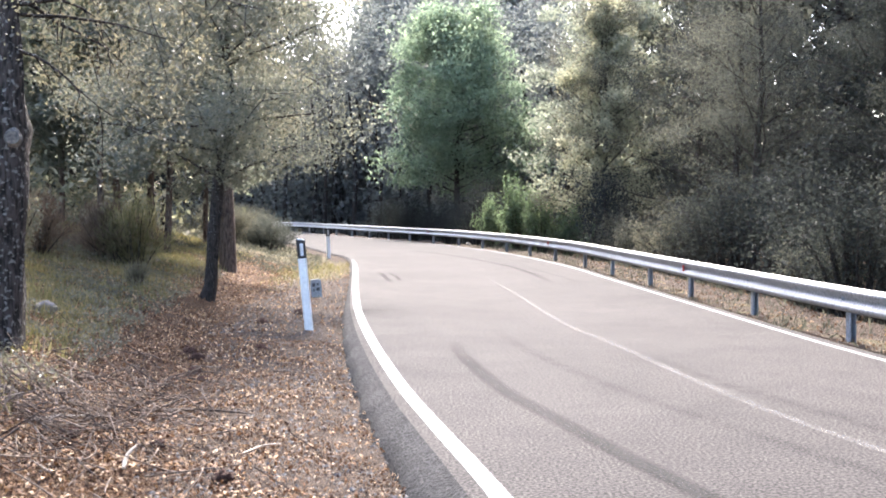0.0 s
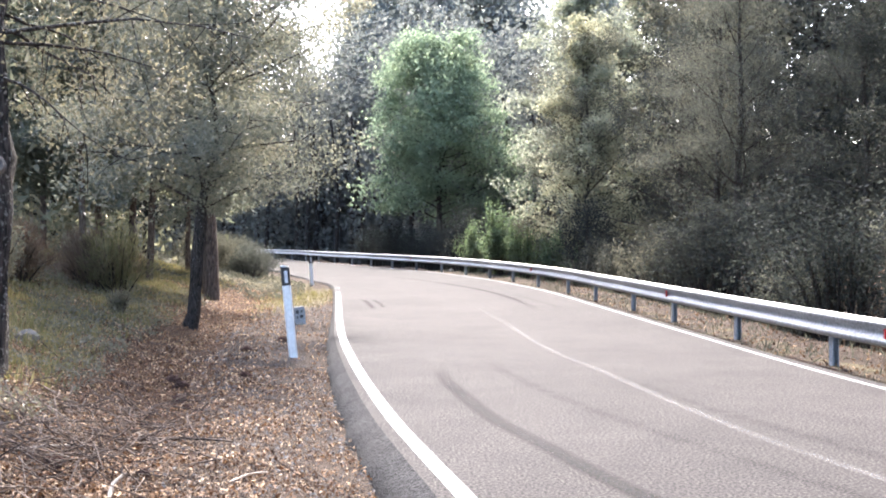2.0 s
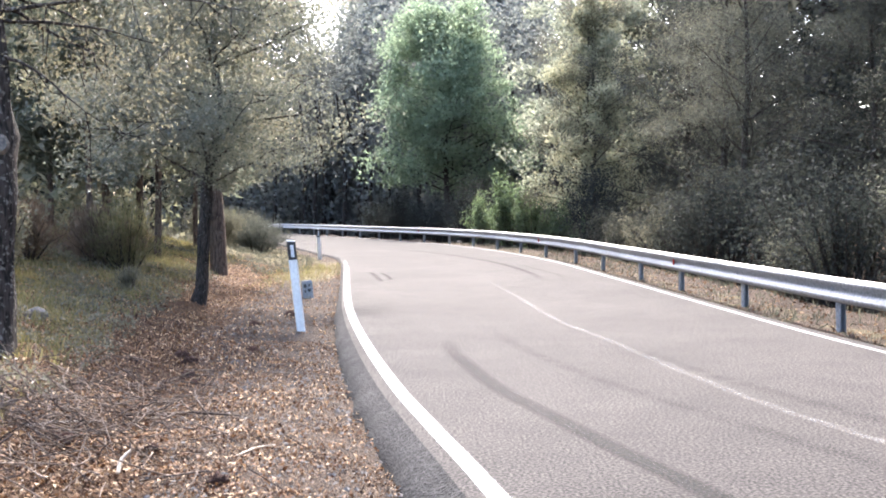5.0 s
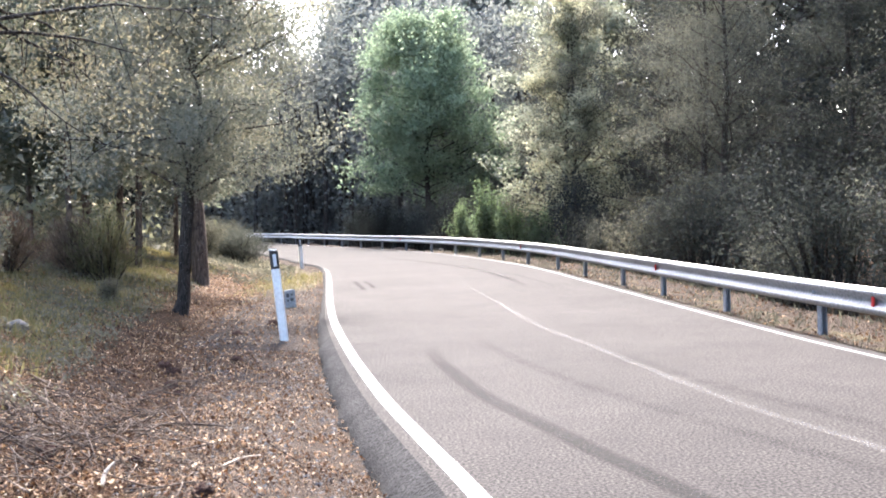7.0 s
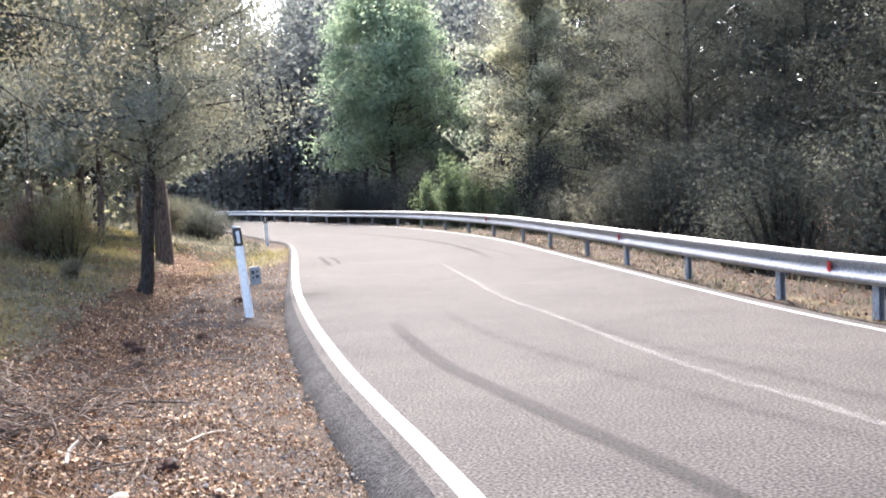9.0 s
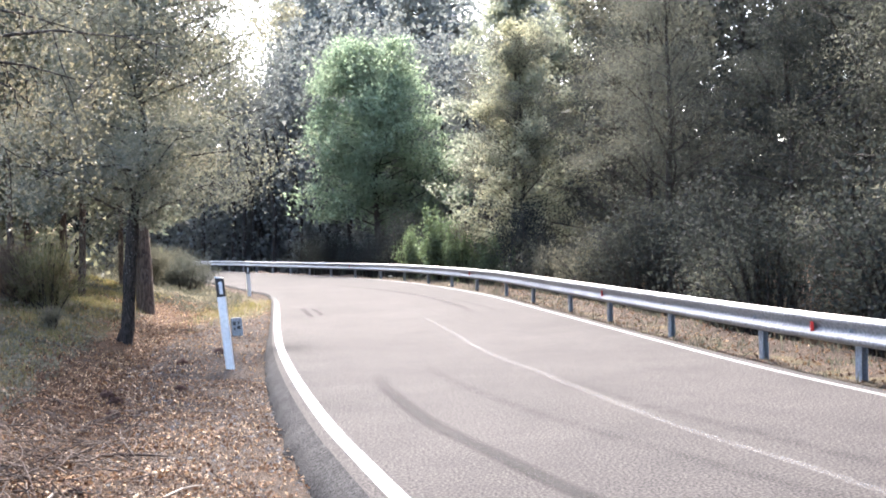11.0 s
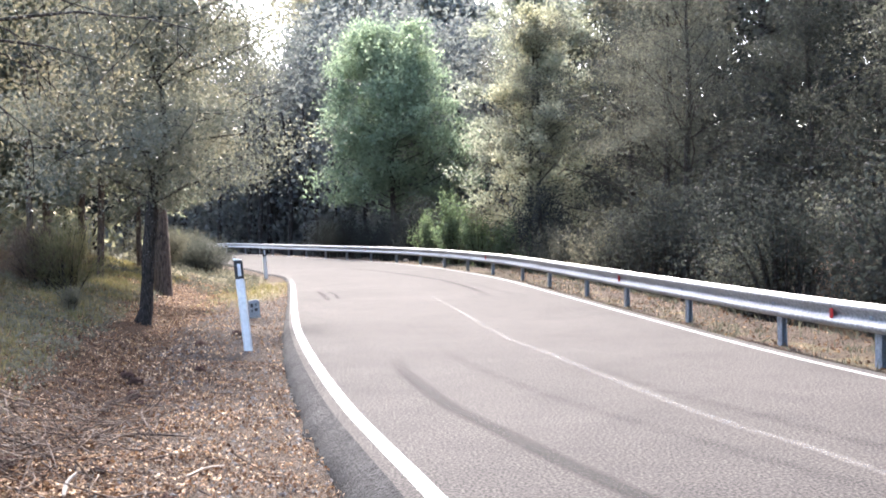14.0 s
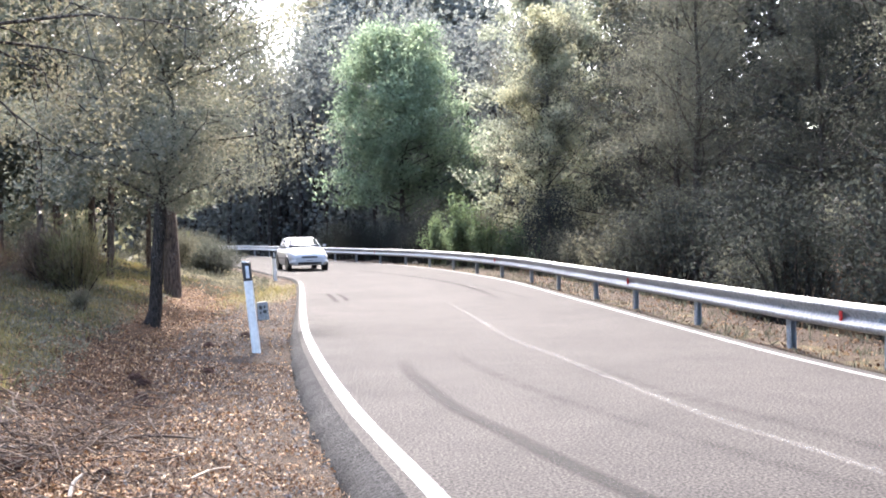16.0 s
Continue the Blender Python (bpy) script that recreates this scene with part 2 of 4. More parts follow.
def quads(name, verts, faces, mat, smooth=False, uvs=None):
    """A mesh from numpy arrays: verts (n, 3) and four corners a face."""
    me = bpy.data.meshes.new(name)
    verts, faces = np.asarray(verts, np.float32), np.asarray(faces, np.int32)
    me.vertices.add(len(verts))
    me.vertices.foreach_set("co", verts.ravel())
    k = faces.shape[1]
    me.loops.add(faces.size)
    me.loops.foreach_set("vertex_index", faces.ravel())
    me.polygons.add(len(faces))
    me.polygons.foreach_set("loop_start", np.arange(0, faces.size, k, dtype=np.int32))
    me.polygons.foreach_set("loop_total", np.full(len(faces), k, np.int32))
    if uvs is not None:
        layer = me.uv_layers.new(name="UVMap")
        layer.data.foreach_set("uv", np.asarray(uvs, np.float32)[faces.ravel()].ravel())
    me.update(calc_edges=True)
    me.polygons.foreach_set("use_smooth", np.full(len(faces), smooth))
    me.materials.append(mat)
    return me


def curve(points, n):
    """Catmull-Rom through the points, n even steps of length."""
    p = np.array(points, float)
    p = np.vstack([2 * p[0] - p[1], p, 2 * p[-1] - p[-2]])
    out = []
    for i in range(1, len(p) - 2):
        u = np.linspace(0, 1, 40, endpoint=False)[:, None]
        a, b, c, d = p[i - 1:i + 3]
        out.append(0.5 * (2 * b + (c - a) * u + (2 * a - 5 * b + 4 * c - d) * u ** 2 + (3 * b - a - 3 * c + d) * u ** 3))
    q = np.vstack(out + [p[-2:-1]])
    s = np.concatenate([[0], np.cumsum(np.linalg.norm(np.diff(q, axis=0), axis=1))])
    w = np.linspace(0, s[-1], n)
    return np.stack([np.interp(w, s, q[:, k]) for k in range(q.shape[1])], 1)


def normals2d(line):
    """Unit vectors to the left of a plan line's way."""
    d = np.gradient(line[:, :2], axis=0)
    d /= np.linalg.norm(d, axis=1, keepdims=True)
    return np.stack([-d[:, 1], d[:, 0]], 1)


def lateral(line, x, y):
    """Distance to the left of a plan line (negative: to its right)."""
    nrm = normals2d(line)
    x, y = np.atleast_1d(x).astype(float), np.atleast_1d(y).astype(float)
    out = np.empty(len(x))
    for i in range(0, len(x), 4000):
        q = np.stack([x[i:i + 4000], y[i:i + 4000]], 1)
        d2 = ((q[:, None] - line[None, :, :2]) ** 2).sum(2)
        k = d2.argmin(1)
        side = ((q - line[k, :2]) * nrm[k]).sum(1)
        out[i:i + 4000] = np.sign(side) * np.sqrt(d2[np.arange(len(k)), k])
    return out


def wave(x, y, size, seed=0):
    """Smooth unevenness from a few sine waves, about -1 to 1."""
    r = np.random.default_rng(seed)
    z = 0
    for _ in range(5):
        a, f, p = r.uniform(0, 6.28), r.uniform(0.6, 1.9) * 6.28 / size, r.uniform(0, 6.28)
        z = z + np.sin((x * np.cos(a) + y * np.sin(a)) * f + p)
    return z / 3.5


# ---- the road's plan ----
LEFT = curve([(4.6, -16), (2.9, -8), (1.45, -0.8), (0.3, 5.41), (-0.07, 7.27), (-0.42, 9.09), (-0.89, 12.07), (-1.36, 15.62), (-1.72, 19.2), (-2.94, 32.2),
              (-4.1, 36.8), (-5.4, 41.6), (-7.6, 49.0), (-12.2, 58.7), (-17.5, 67), (-26, 77), (-40, 87), (-62, 94), (-100, 99), (-230, 104)], 900)
RIGHT = curve([(9.4, -14), (8.0, -7), (6.45, 0), (5.3, 6.8), (4.92, 9.36), (4.7, 10.95), (4.51, 12.98), (4.17, 18.1), (3.87, 22.8), (3.37, 29.5),
               (2.16, 36.9), (0.83, 42.24), (-0.38, 45.8), (-2.72, 51.56), (-6.6, 60.9), (-10.4, 69.5), (-18, 79), (-31, 90), (-56, 100), (-98, 106), (-230, 112)], 900)


def shoulder(y):
    return np.interp(y, (6, 8, 10, 13, 16.6, 20, 33), (0.36, 0.34, 0.32, 0.27, 0.18, 0.11, 0.09))


def verge_drop(y):
    return np.interp(y, (6, 10, 13, 16.6, 20, 33), (0.18, 0.18, 0.14, 0.1, 0.08, 0.06))


def ground_height(x, y):
    x, y = np.atleast_1d(x).astype(float), np.atleast_1d(y).astype(float)
    s, r = lateral(LEFT, x, y), -lateral(RIGHT, x, y)
    w, d = shoulder(y), verge_drop(y)
    rough = 0.035 * wave(x, y, 1.3, 1) + 0.05 * wave(x, y, 4.0, 2)
    up = np.clip(s - 2.1, 0, None)
    bank = 0.27 * np.clip(up, 0, 5) + 0.12 * np.clip(up - 5, 0, 20)
    z_left = -d + (d - 0.05) * np.clip((s - w) / 0.9, 0, 1) + bank + rough * np.clip((s - w) / 1.5, 0.0, 1)
    down = np.clip(r - 1.6, 0, None)
    z_right = -0.03 - 0.22 * np.clip(down, 0, 4) + rough * np.clip(r - 0.5, 0, 1) + 0.1 * np.clip(r - 20, 0, 60)
    z = np.where(s > 0, z_left, z_right)
    road = (s < w) & (r < 0.12)
    z = np.where(road, -0.3, z)
    return z


def build_ground():
    def lines(lo, hi, step, far):
        mid = np.arange(lo, hi + 1e-6, step)
        out = step * 1.22 ** np.arange(1, 60)
        out = np.cumsum(out)
        out = out[out < far]
        return np.concatenate([(lo - out)[::-1], mid, hi + out])
    xs, ys = lines(-12, 9, 0.16, 2600), lines(2, 40, 0.2, 2600)
    gx, gy = np.meshgrid(xs, ys)
    x, y = gx.ravel(), gy.ravel()
    z = ground_height(x, y)
    nx, ny = len(xs), len(ys)
    i = (np.arange(ny - 1)[:, None] * nx + np.arange(nx - 1)[None]).ravel()
    me = quads("ground", np.stack([x, y, z], 1), np.stack([i, i + 1, i + nx + 1, i + nx], 1), SOIL, True)
    s, r = lateral(LEFT, x, y), -lateral(RIGHT, x, y)
    # gravel left of the road; on the right the grey paints the guardrail strip's shade
    grey = np.clip(1.3 - np.abs(s - 0.9) / 0.9, 0, 1) * (s > 0) + np.clip(1.2 - np.abs(r - 1.3) / 1.5, 0, 0.8) * (r > 0)
    green = np.clip((s - 2.5) / 1.8, 0, 0.7) * (s > 0) + np.clip(1 - np.abs(r - 0.55) / 0.5, 0, 0.3) * (r > 0)
    green = np.maximum(green, np.clip(1 - np.hypot((x + 3.2) / 1.3, (y - 27) / 7), 0, 1))
    green = np.maximum(green, np.clip((y - 28) / 8, 0, 0.6) * (s > 0.6) * (y < 60))
    zone = me.color_attributes.new("zone", "FLOAT_COLOR", "POINT")
    zone.data.foreach_set("color", np.stack([grey, green, 0 * x, 0 * x + 1], 1).astype(np.float32).ravel())
    ob = new("ground", me)
    tagged(ob, "brown woodland soil with leaf mould and a mossy bank", "ground", kind="structure")


def ribbon(name, line, offsets, heights, mat, u=None):
    """A band along a plan line: offsets to its left, and heights, across it."""
    nrm = normals2d(line)
    n, k = len(line), len(offsets)
    v = np.zeros((n, k, 3))
    for j, (o, h) in enumerate(zip(offsets, heights)):
        v[:, j, :2] = line[:, :2] + nrm * np.reshape(o, (-1, 1))
        v[:, j, 2] = h
    i = (np.arange(n - 1)[:, None] * k + np.arange(k - 1)[None]).ravel()
    f = np.stack([i, i + 1, i + k + 1, i + k], 1)[:, ::-1]
    uv = np.zeros((n, k, 2))
    uv[..., 0] = np.linspace(0, 1, k)[None]
    uv[..., 1] = np.linspace(0, 1, n)[:, None]
    return quads(name, v.reshape(-1, 3), f, mat, True, uv.reshape(-1, 2))


def build_road():
    n, k = len(LEFT), 9
    t = np.linspace(0, 1, k)[None, :, None]
    lo = LEFT + normals2d(LEFT) * (shoulder(LEFT[:, 1:2]) * 0.3)
    ro = RIGHT - normals2d(RIGHT) * 0.14
    v = np.zeros((n, k, 3))
    v[..., :2] = lo[:, None] * (1 - t) + ro[:, None] * t
    i = (np.arange(n - 1)[:, None] * k + np.arange(k - 1)[None]).ravel()
    me = quads("road", v.reshape(-1, 3), np.stack([i, i + 1, i + k + 1, i + k], 1), ASPHALT, True)
    road = tagged(new("road", me), "worn grey asphalt road bending to the left", "road", kind="structure")
    y = LEFT[:, 1]
    w, d = shoulder(y), verge_drop(y)
    ragged = 1 + 0.10 * wave(LEFT[:, 0] * 3, y, 0.9, 5) + 0.05 * wave(LEFT[:, 0], y, 0.35, 6)
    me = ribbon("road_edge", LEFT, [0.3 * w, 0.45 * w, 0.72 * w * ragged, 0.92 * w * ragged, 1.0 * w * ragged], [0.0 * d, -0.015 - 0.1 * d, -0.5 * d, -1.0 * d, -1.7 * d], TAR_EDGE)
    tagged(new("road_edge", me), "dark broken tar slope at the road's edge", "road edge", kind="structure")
    me = ribbon("road_edge", RIGHT, [-0.14, -0.2, -0.26], [0.0, -0.03, -0.2], TAR_EDGE)
    tagged(new("road_edge", me), "low dark tar rim beside the guardrail", "road edge", kind="structure")
    for name, line, offs, mat, label in (
            ("road_marking", LEFT[20:int(np.abs(LEFT[:450, 1] - 33.4).argmin())], (0.008, -0.132), WHITE_LINE, "solid white painted edge line"),
            ("road_marking", RIGHT[20:470], (0.1, 0.012), WHITE_LINE, "solid white painted edge line"),
            ("road_marking", curve([(6.2, -9), (4.2, 0.5), (3.02, 6.25), (2.72, 7.44), (2.55, 8.3), (2.36, 9.5), (2.02, 12.04), (1.76, 13.6), (1.6, 15.3), (1.44, 18.06), (0.95, 24.6)], 200), (0.07, -0.07), WORN_LINE, "worn pale centre line")):
        me = ribbon(name, line, offs, (0.004, 0.004), mat)
        tagged(new(name, me), label, "road marking", kind="structure")
    marks = [([(2.12, 3.2), (1.56, 5.31), (1.35, 6.02), (1.13, 6.75), (0.9, 7.6), (0.56, 8.85), (0.32, 10.3), (0.19, 11.3), (0.13, 12.4)], 0.225, SKID),
             ([(3.0, 5.2), (2.2, 7.2), (1.5, 9.2), (0.95, 11.5), (0.72, 13.5)], 0.24, SKID_FAINT),
             ([(3.6, 6.0), (3.1, 7.6), (2.5, 9.6), (2.1, 11.6)], 0.3, SKID_FAINT),
             ([(-1.4, 39.2), (0.3, 34.5), (1.6, 29.4), (2.2, 25), (2.35, 21.5)], 0.22, SKID),
             ([(2.9, 22), (2.75, 24), (2.2, 28)], 0.2, SKID_FAINT),
             ([(-1.15, 22.0), (-1.32, 23.4), (-1.6, 25.5)], 0.16, SKID),
             ([(-0.95, 22.4), (-1.1, 23.8), (-1.35, 25.2)], 0.12, SKID)]
    for i, (pts, wd, mat) in enumerate(marks):
        me = ribbon("tyre_mark", curve(pts, 60), (wd / 2, -wd / 2), (0.006 + 0.0006 * i,) * 2, mat)
        tagged(new("tyre_mark", me), "dark curved tyre skid mark on asphalt", "tyre mark", kind="structure")


# ---- foliage ----
def leaf_mesh(name, centres, size, mat, narrow=0.55, up=0.35, seed=0, fold=0.25, dirs=None, facing=None, simple=False):
    """Each leaf a small pointed blade of four corners, folded a little along its rib; simple: of three, for far ones."""
    r = np.random.default_rng(seed)
    n = len(centres)
    a = r.normal(size=(n, 3)) if dirs is None else dirs + 0.5 * r.normal(size=(n, 3))
    a /= np.linalg.norm(a, axis=1, keepdims=True)
    up_way = r.normal(size=(n, 3)) + np.array([0, 0, up * 3])
    if facing is not None:
        up_way = up_way + 1.3 * facing / (np.linalg.norm(facing, axis=1, keepdims=True) + 1e-6)
    b = np.cross(up_way, a)
    b /= np.linalg.norm(b, axis=1, keepdims=True) + 1e-9
    c = np.cross(a, b)
    s = size * r.uniform(0.6, 1.35, (n, 1))
    p0, p2 = centres - a * s * 0.5, centres + a * s * 0.5
    p1 = centres + b * s * narrow * 0.5 + c * s * fold * 0.3 - a * s * 0.05
    p3 = centres - b * s * narrow * 0.5 + c * s * fold * 0.3 - a * s * 0.05
    if simple:
        return quads(name, np.stack([p1 - a * s * 0.3, p2, p3 - a * s * 0.3], 1).reshape(-1, 3), np.arange(3 * n).reshape(n, 3), mat)
    v = np.stack([p0, p1, p2, p3], 1).reshape(-1, 3)
    f = np.arange(4 * n).reshape(n, 4)
    return quads(name, v, f, mat)


def tube(verts, faces, pts, radii, sides=7):
    """Adds a tapering limb along pts to lists of vertices and faces."""
    base = len(verts)
    pts = np.array(pts, float)
    d = np.gradient(pts, axis=0)
    for i, (p, r) in enumerate(zip(pts, radii)):
        w = Vector(d[i]).normalized()
        a = w.orthogonal().normalized() if abs(w.z) < 0.95 else w.cross(Vector((0, 1, 0))).normalized()
        b = w.cross(a)
        for k in range(sides):
            t = 2 * math.pi * k / sides
            q = Vector(p) + (a * math.cos(t) + b * math.sin(t)) * r * (1 + 0.12 * math.sin(3 * t + i))
            verts.append(tuple(q))
    for i in range(len(pts) - 1):
        for k in range(sides):
            k2 = (k + 1) % sides
            faces.append((base + i * sides + k, base + i * sides + k2, base + (i + 1) * sides + k2, base + (i + 1) * sides + k))


def broadleaf(name, label, mat, bark, height, spread, first, girth, leaves, leaf, seed, lean=(0, 0), limbs=16, group="", droop=0.0, narrow=0.55, flare=1.5, clusters=5, tight=0.135, inner=0.35, stem=None, limb_girth=0.28, simple=False):
    """A broadleaved tree at the origin: bent trunk, limbs with side branches, and leaves gathered in sprays at their ends."""
    r = np.random.default_rng(seed)
    root = new(name)
    verts, faces = [], []
    k = 9
    zz = np.linspace(-0.25, height * 0.93, k)
    bend = np.cumsum(r.normal(0, 0.035 * height / k, (k, 2)), axis=0)
    bend -= bend[1]
    bend[0] = 0
    trunk = np.stack([bend[:, 0] + lean[0] * zz / height, bend[:, 1] + lean[1] * zz / height, zz], 1)
    rad = girth * np.clip(1 - zz / height, 0.08, 1) ** 0.8
    if stem is not None:
        # the bends and swellings that set this trunk apart: height, two offsets, thickness
        zz = np.linspace(-0.25, height * 0.93, 34)
        sway = np.array(stem)
        trunk = np.stack([np.interp(zz, sway[:, 0], sway[:, 1]), np.interp(zz, sway[:, 0], sway[:, 2]), zz], 1)
        rad = girth * np.interp(zz, sway[:, 0], sway[:, 3])
    rad[0] *= flare
    rad[1] *= 1.1
    tube(verts, faces, trunk, rad, 10)
    centres, weights = [], []
    for i in range(limbs):
        h = first + (height * 0.92 - first) * ((i + r.uniform(0, 0.9)) / limbs)
        start = np.array([np.interp(h, zz, trunk[:, j]) for j in range(3)])
        u = (h - first) / (height - first)
        reach = spread * (0.75 + 0.5 * math.sin(math.pi * min(1, u * 0.9 + 0.25))) * r.uniform(0.6, 1.15) * (1 - 0.55 * u ** 2)
        a = i * 2.4 + r.uniform(-0.5, 0.5)
        rise = r.uniform(0.1, 0.6) + 0.5 * u - droop
        out = np.array([math.cos(a), math.sin(a), rise])
        steps = np.linspace(0, 1, 6)[:, None]
        limb = start + out * reach * steps + np.cumsum(r.normal(0, 0.05 * reach, (6, 3)), axis=0) * steps
        lr = girth * limb_girth * (1 - 0.6 * u)
        tube(verts, faces, limb, np.linspace(lr, lr * 0.15, 6), 6)
        for _ in range(clusters):
            t = r.uniform(inner, 1.0)
            p = np.array([np.interp(t, steps[:, 0], limb[:, j]) for j in range(3)])
            q = p + np.clip(r.normal(0, 1, 3), -1.5, 1.5) * reach * np.array([0.22, 0.22, 0.16]) + np.array([0, 0, -droop * 0.5])
            tube(verts, faces, [p, (p + q) / 2 + r.normal(0, 0.04, 3), q], [lr * 0.28, lr * 0.2, lr * 0.07], 3)
            centres.append(q)
            weights.append(r.uniform(0.5, 1.5))
    centres, weights = np.array(centres), np.array(weights)
    pick = r.choice(len(centres), leaves, p=weights / weights.sum())
    size = spread * tight * r.uniform(0.55, 1.45, len(centres))
    off = r.normal(size=(leaves, 3))
    off *= (1.75 * r.uniform(0.12, 1, (leaves, 1)) ** 0.6) / np.linalg.norm(off, axis=1, keepdims=True) * np.array([1, 1, 0.66])
    off += 0.22 * r.normal(size=(leaves, 3))
    pts = centres[pick] + off * size[pick][:, None]
    part("trunk", quads("trunk", verts, faces, bark, True), bark, root)
    part("crown", leaf_mesh("crown", pts, leaf, mat, narrow, 0.35, seed, 0.25, None, off, simple), mat, root)
    return tagged(root, label, "tree", group)


def conifer(name, label, mat, bark, height, spread, first, girth, leaves, leaf, seed, lean=(0, 0), group="", taper=0.85):
    """A pine: straight pole, rings of thin drooping boughs, needles along them."""
    r = np.random.default_rng(seed)
    root = new(name)
    verts, faces = [], []
    zz = np.linspace(-0.25, height, 8)
    trunk = np.stack([lean[0] * zz / height + r.normal(0, 0.04, 8), lean[1] * zz / height + r.normal(0, 0.04, 8), zz], 1)
    tube(verts, faces, trunk, girth * np.clip(1 - zz / height, 0.05, 1), 8)
    segs = []
    n = int((height - first) / 0.5)
    for i in range(n):
        h = first + (height - first) * (i + r.uniform(0, 0.6)) / n
        u = (h - first) / (height - first)
        for j in range(4):
            a = r.uniform(0, 6.28)
            reach = spread * (1 - taper * u) * r.uniform(0.55, 1.1)
            p = np.array([np.interp(h, zz, trunk[:, q]) for q in range(3)])
            tip = p + np.array([math.cos(a) * reach, math.sin(a) * reach, reach * r.uniform(-0.25, 0.3)])
            mid = (p + tip) / 2 + np.array([0, 0, reach * 0.1])
            tube(verts, faces, [p, mid, tip], [girth * 0.16, girth * 0.1, 0.008], 4)
            segs.append((p, mid, tip, reach))
    w = np.array([s[3] for s in segs])
    pick = r.choice(len(segs), leaves, p=w / w.sum())
    t = r.uniform(0.2, 1.05, leaves) ** 0.8
    a, b, c = (np.array([s[k] for s in segs])[pick] for k in range(3))
    pts = np.where(t[:, None] < 0.5, a + (b - a) * 2 * t[:, None], b + (c - b) * (2 * t[:, None] - 1))
    pts = pts + r.normal(size=(leaves, 3)) * np.array([0.17, 0.17, 0.12]) * spread / 1.8
    part("trunk", quads("trunk", verts, faces, bark, True), bark, root)
    part("crown", leaf_mesh("crown", pts, leaf, mat, 0.24, 0.1, seed, simple=True), mat, root)
    return tagged(root, label, "tree", group)


def bush(name, label, mat, bark, height, spread, leaves, leaf, seed, narrow=0.5, upright=0.0, group="", category="bush"):
    """A bush at the origin: stems from one foot, leaves along them."""
    r = np.random.default_rng(seed)
    root = new(name)
    verts, faces, segs = [], [], []
    for i in range(22):
        a, t = r.uniform(0, 6.28), r.uniform(0.1, 1.0)
        p = np.array([math.cos(a) * 0.12 * spread, math.sin(a) * 0.12 * spread, -0.1])
        tip = np.array([math.cos(a) * spread * t, math.sin(a) * spread * t, height * r.uniform(0.55, 1.05) * (1 - 0.45 * t * t)])
        mid = (p + tip) / 2 + np.array([0, 0, 0.12 * height])
        tube(verts, faces, [p, mid, tip], [0.02 + 0.008 * height, 0.014, 0.004], 4)
        segs.append((p, mid, tip))
    pick = r.integers(0, len(segs), leaves)
    t = r.uniform(0.12, 1.05, leaves) ** 0.75
    a, b, c = (np.array([s[k] for s in segs])[pick] for k in range(3))
    pts = np.where(t[:, None] < 0.5, a + (b - a) * 2 * t[:, None], b + (c - b) * (2 * t[:, None] - 1))
    pts = pts + r.normal(size=(leaves, 3)) * 0.13 * np.array([spread, spread, height * 0.7])
    pts[:, 2] = np.abs(pts[:, 2])
    dirs = (c - a) / np.linalg.norm(c - a, axis=1, keepdims=True) * (1 + 2 * upright) if upright else None
    part("woody_base", quads("woody_base", verts, faces, bark, True), bark, root)
    part("foliage", leaf_mesh("foliage", pts, leaf, mat, narrow, 0.3, seed, 0.25, dirs), mat, root)
    return tagged(root, label, category, group)


def stand(x, y, sink=0.0, turn=0.0, size=1.0):
    """The pose of a plant that stands on the ground there."""
    return pose(x, y, float(ground_height(x, y)[0]) - sink, 0, 0, turn) @ Matrix.Scale(size, 4)


def plant(ob, x, y, turn=0.0, size=1.0):
    ob.matrix_basis = stand(x, y, 0.0, turn, size)
    return ob


# ---- roadside furniture ----
def box_bm(sx, sy, sz, bevel=0.0, at=(0, 0, 0)):
    bm = bmesh.new()
    bmesh.ops.create_cube(bm, size=1.0, matrix=Matrix.Translation(at) @ Matrix.Diagonal((sx, sy, sz, 1)))
    if bevel:
        bmesh.ops.bevel(bm, geom=bm.edges[:], offset=bevel, segments=2, affect="EDGES")
    return bm


def prism(outline, z0, z1, top_slope=0.0, bevel=0.0):
    """An upright prism over a plan outline; its top may slope along y."""
    bm = bmesh.new()
    lo = [bm.verts.new((x, y, z0)) for x, y in outline]
    hi = [bm.verts.new((x, y, z1 + top_slope * x)) for x, y in outline]
    n = len(outline)
    bm.faces.new(lo[::-1])
    bm.faces.new(hi)
    for i in range(n):
        bm.faces.new((lo[i], lo[(i + 1) % n], hi[(i + 1) % n], hi[i]))
    if bevel:
        bmesh.ops.bevel(bm, geom=bm.edges[:], offset=bevel, segments=1, affect="EDGES")
    return bm


def along(line, y):
    """Index of the plan line's point nearest to that y on its first, forward stretch."""
    return int(np.abs(line[:500, 1] - y).argmin())


BEAM = [(0.0, 0.66), (0.022, 0.657), (0.075, 0.622), (0.082, 0.6), (0.075, 0.578), (0.012, 0.53), (0.004, 0.505), (0.012, 0.48), (0.075, 0.432), (0.082, 0.41),
        (0.075, 0.388), (0.022, 0.353), (0.0, 0.35)]


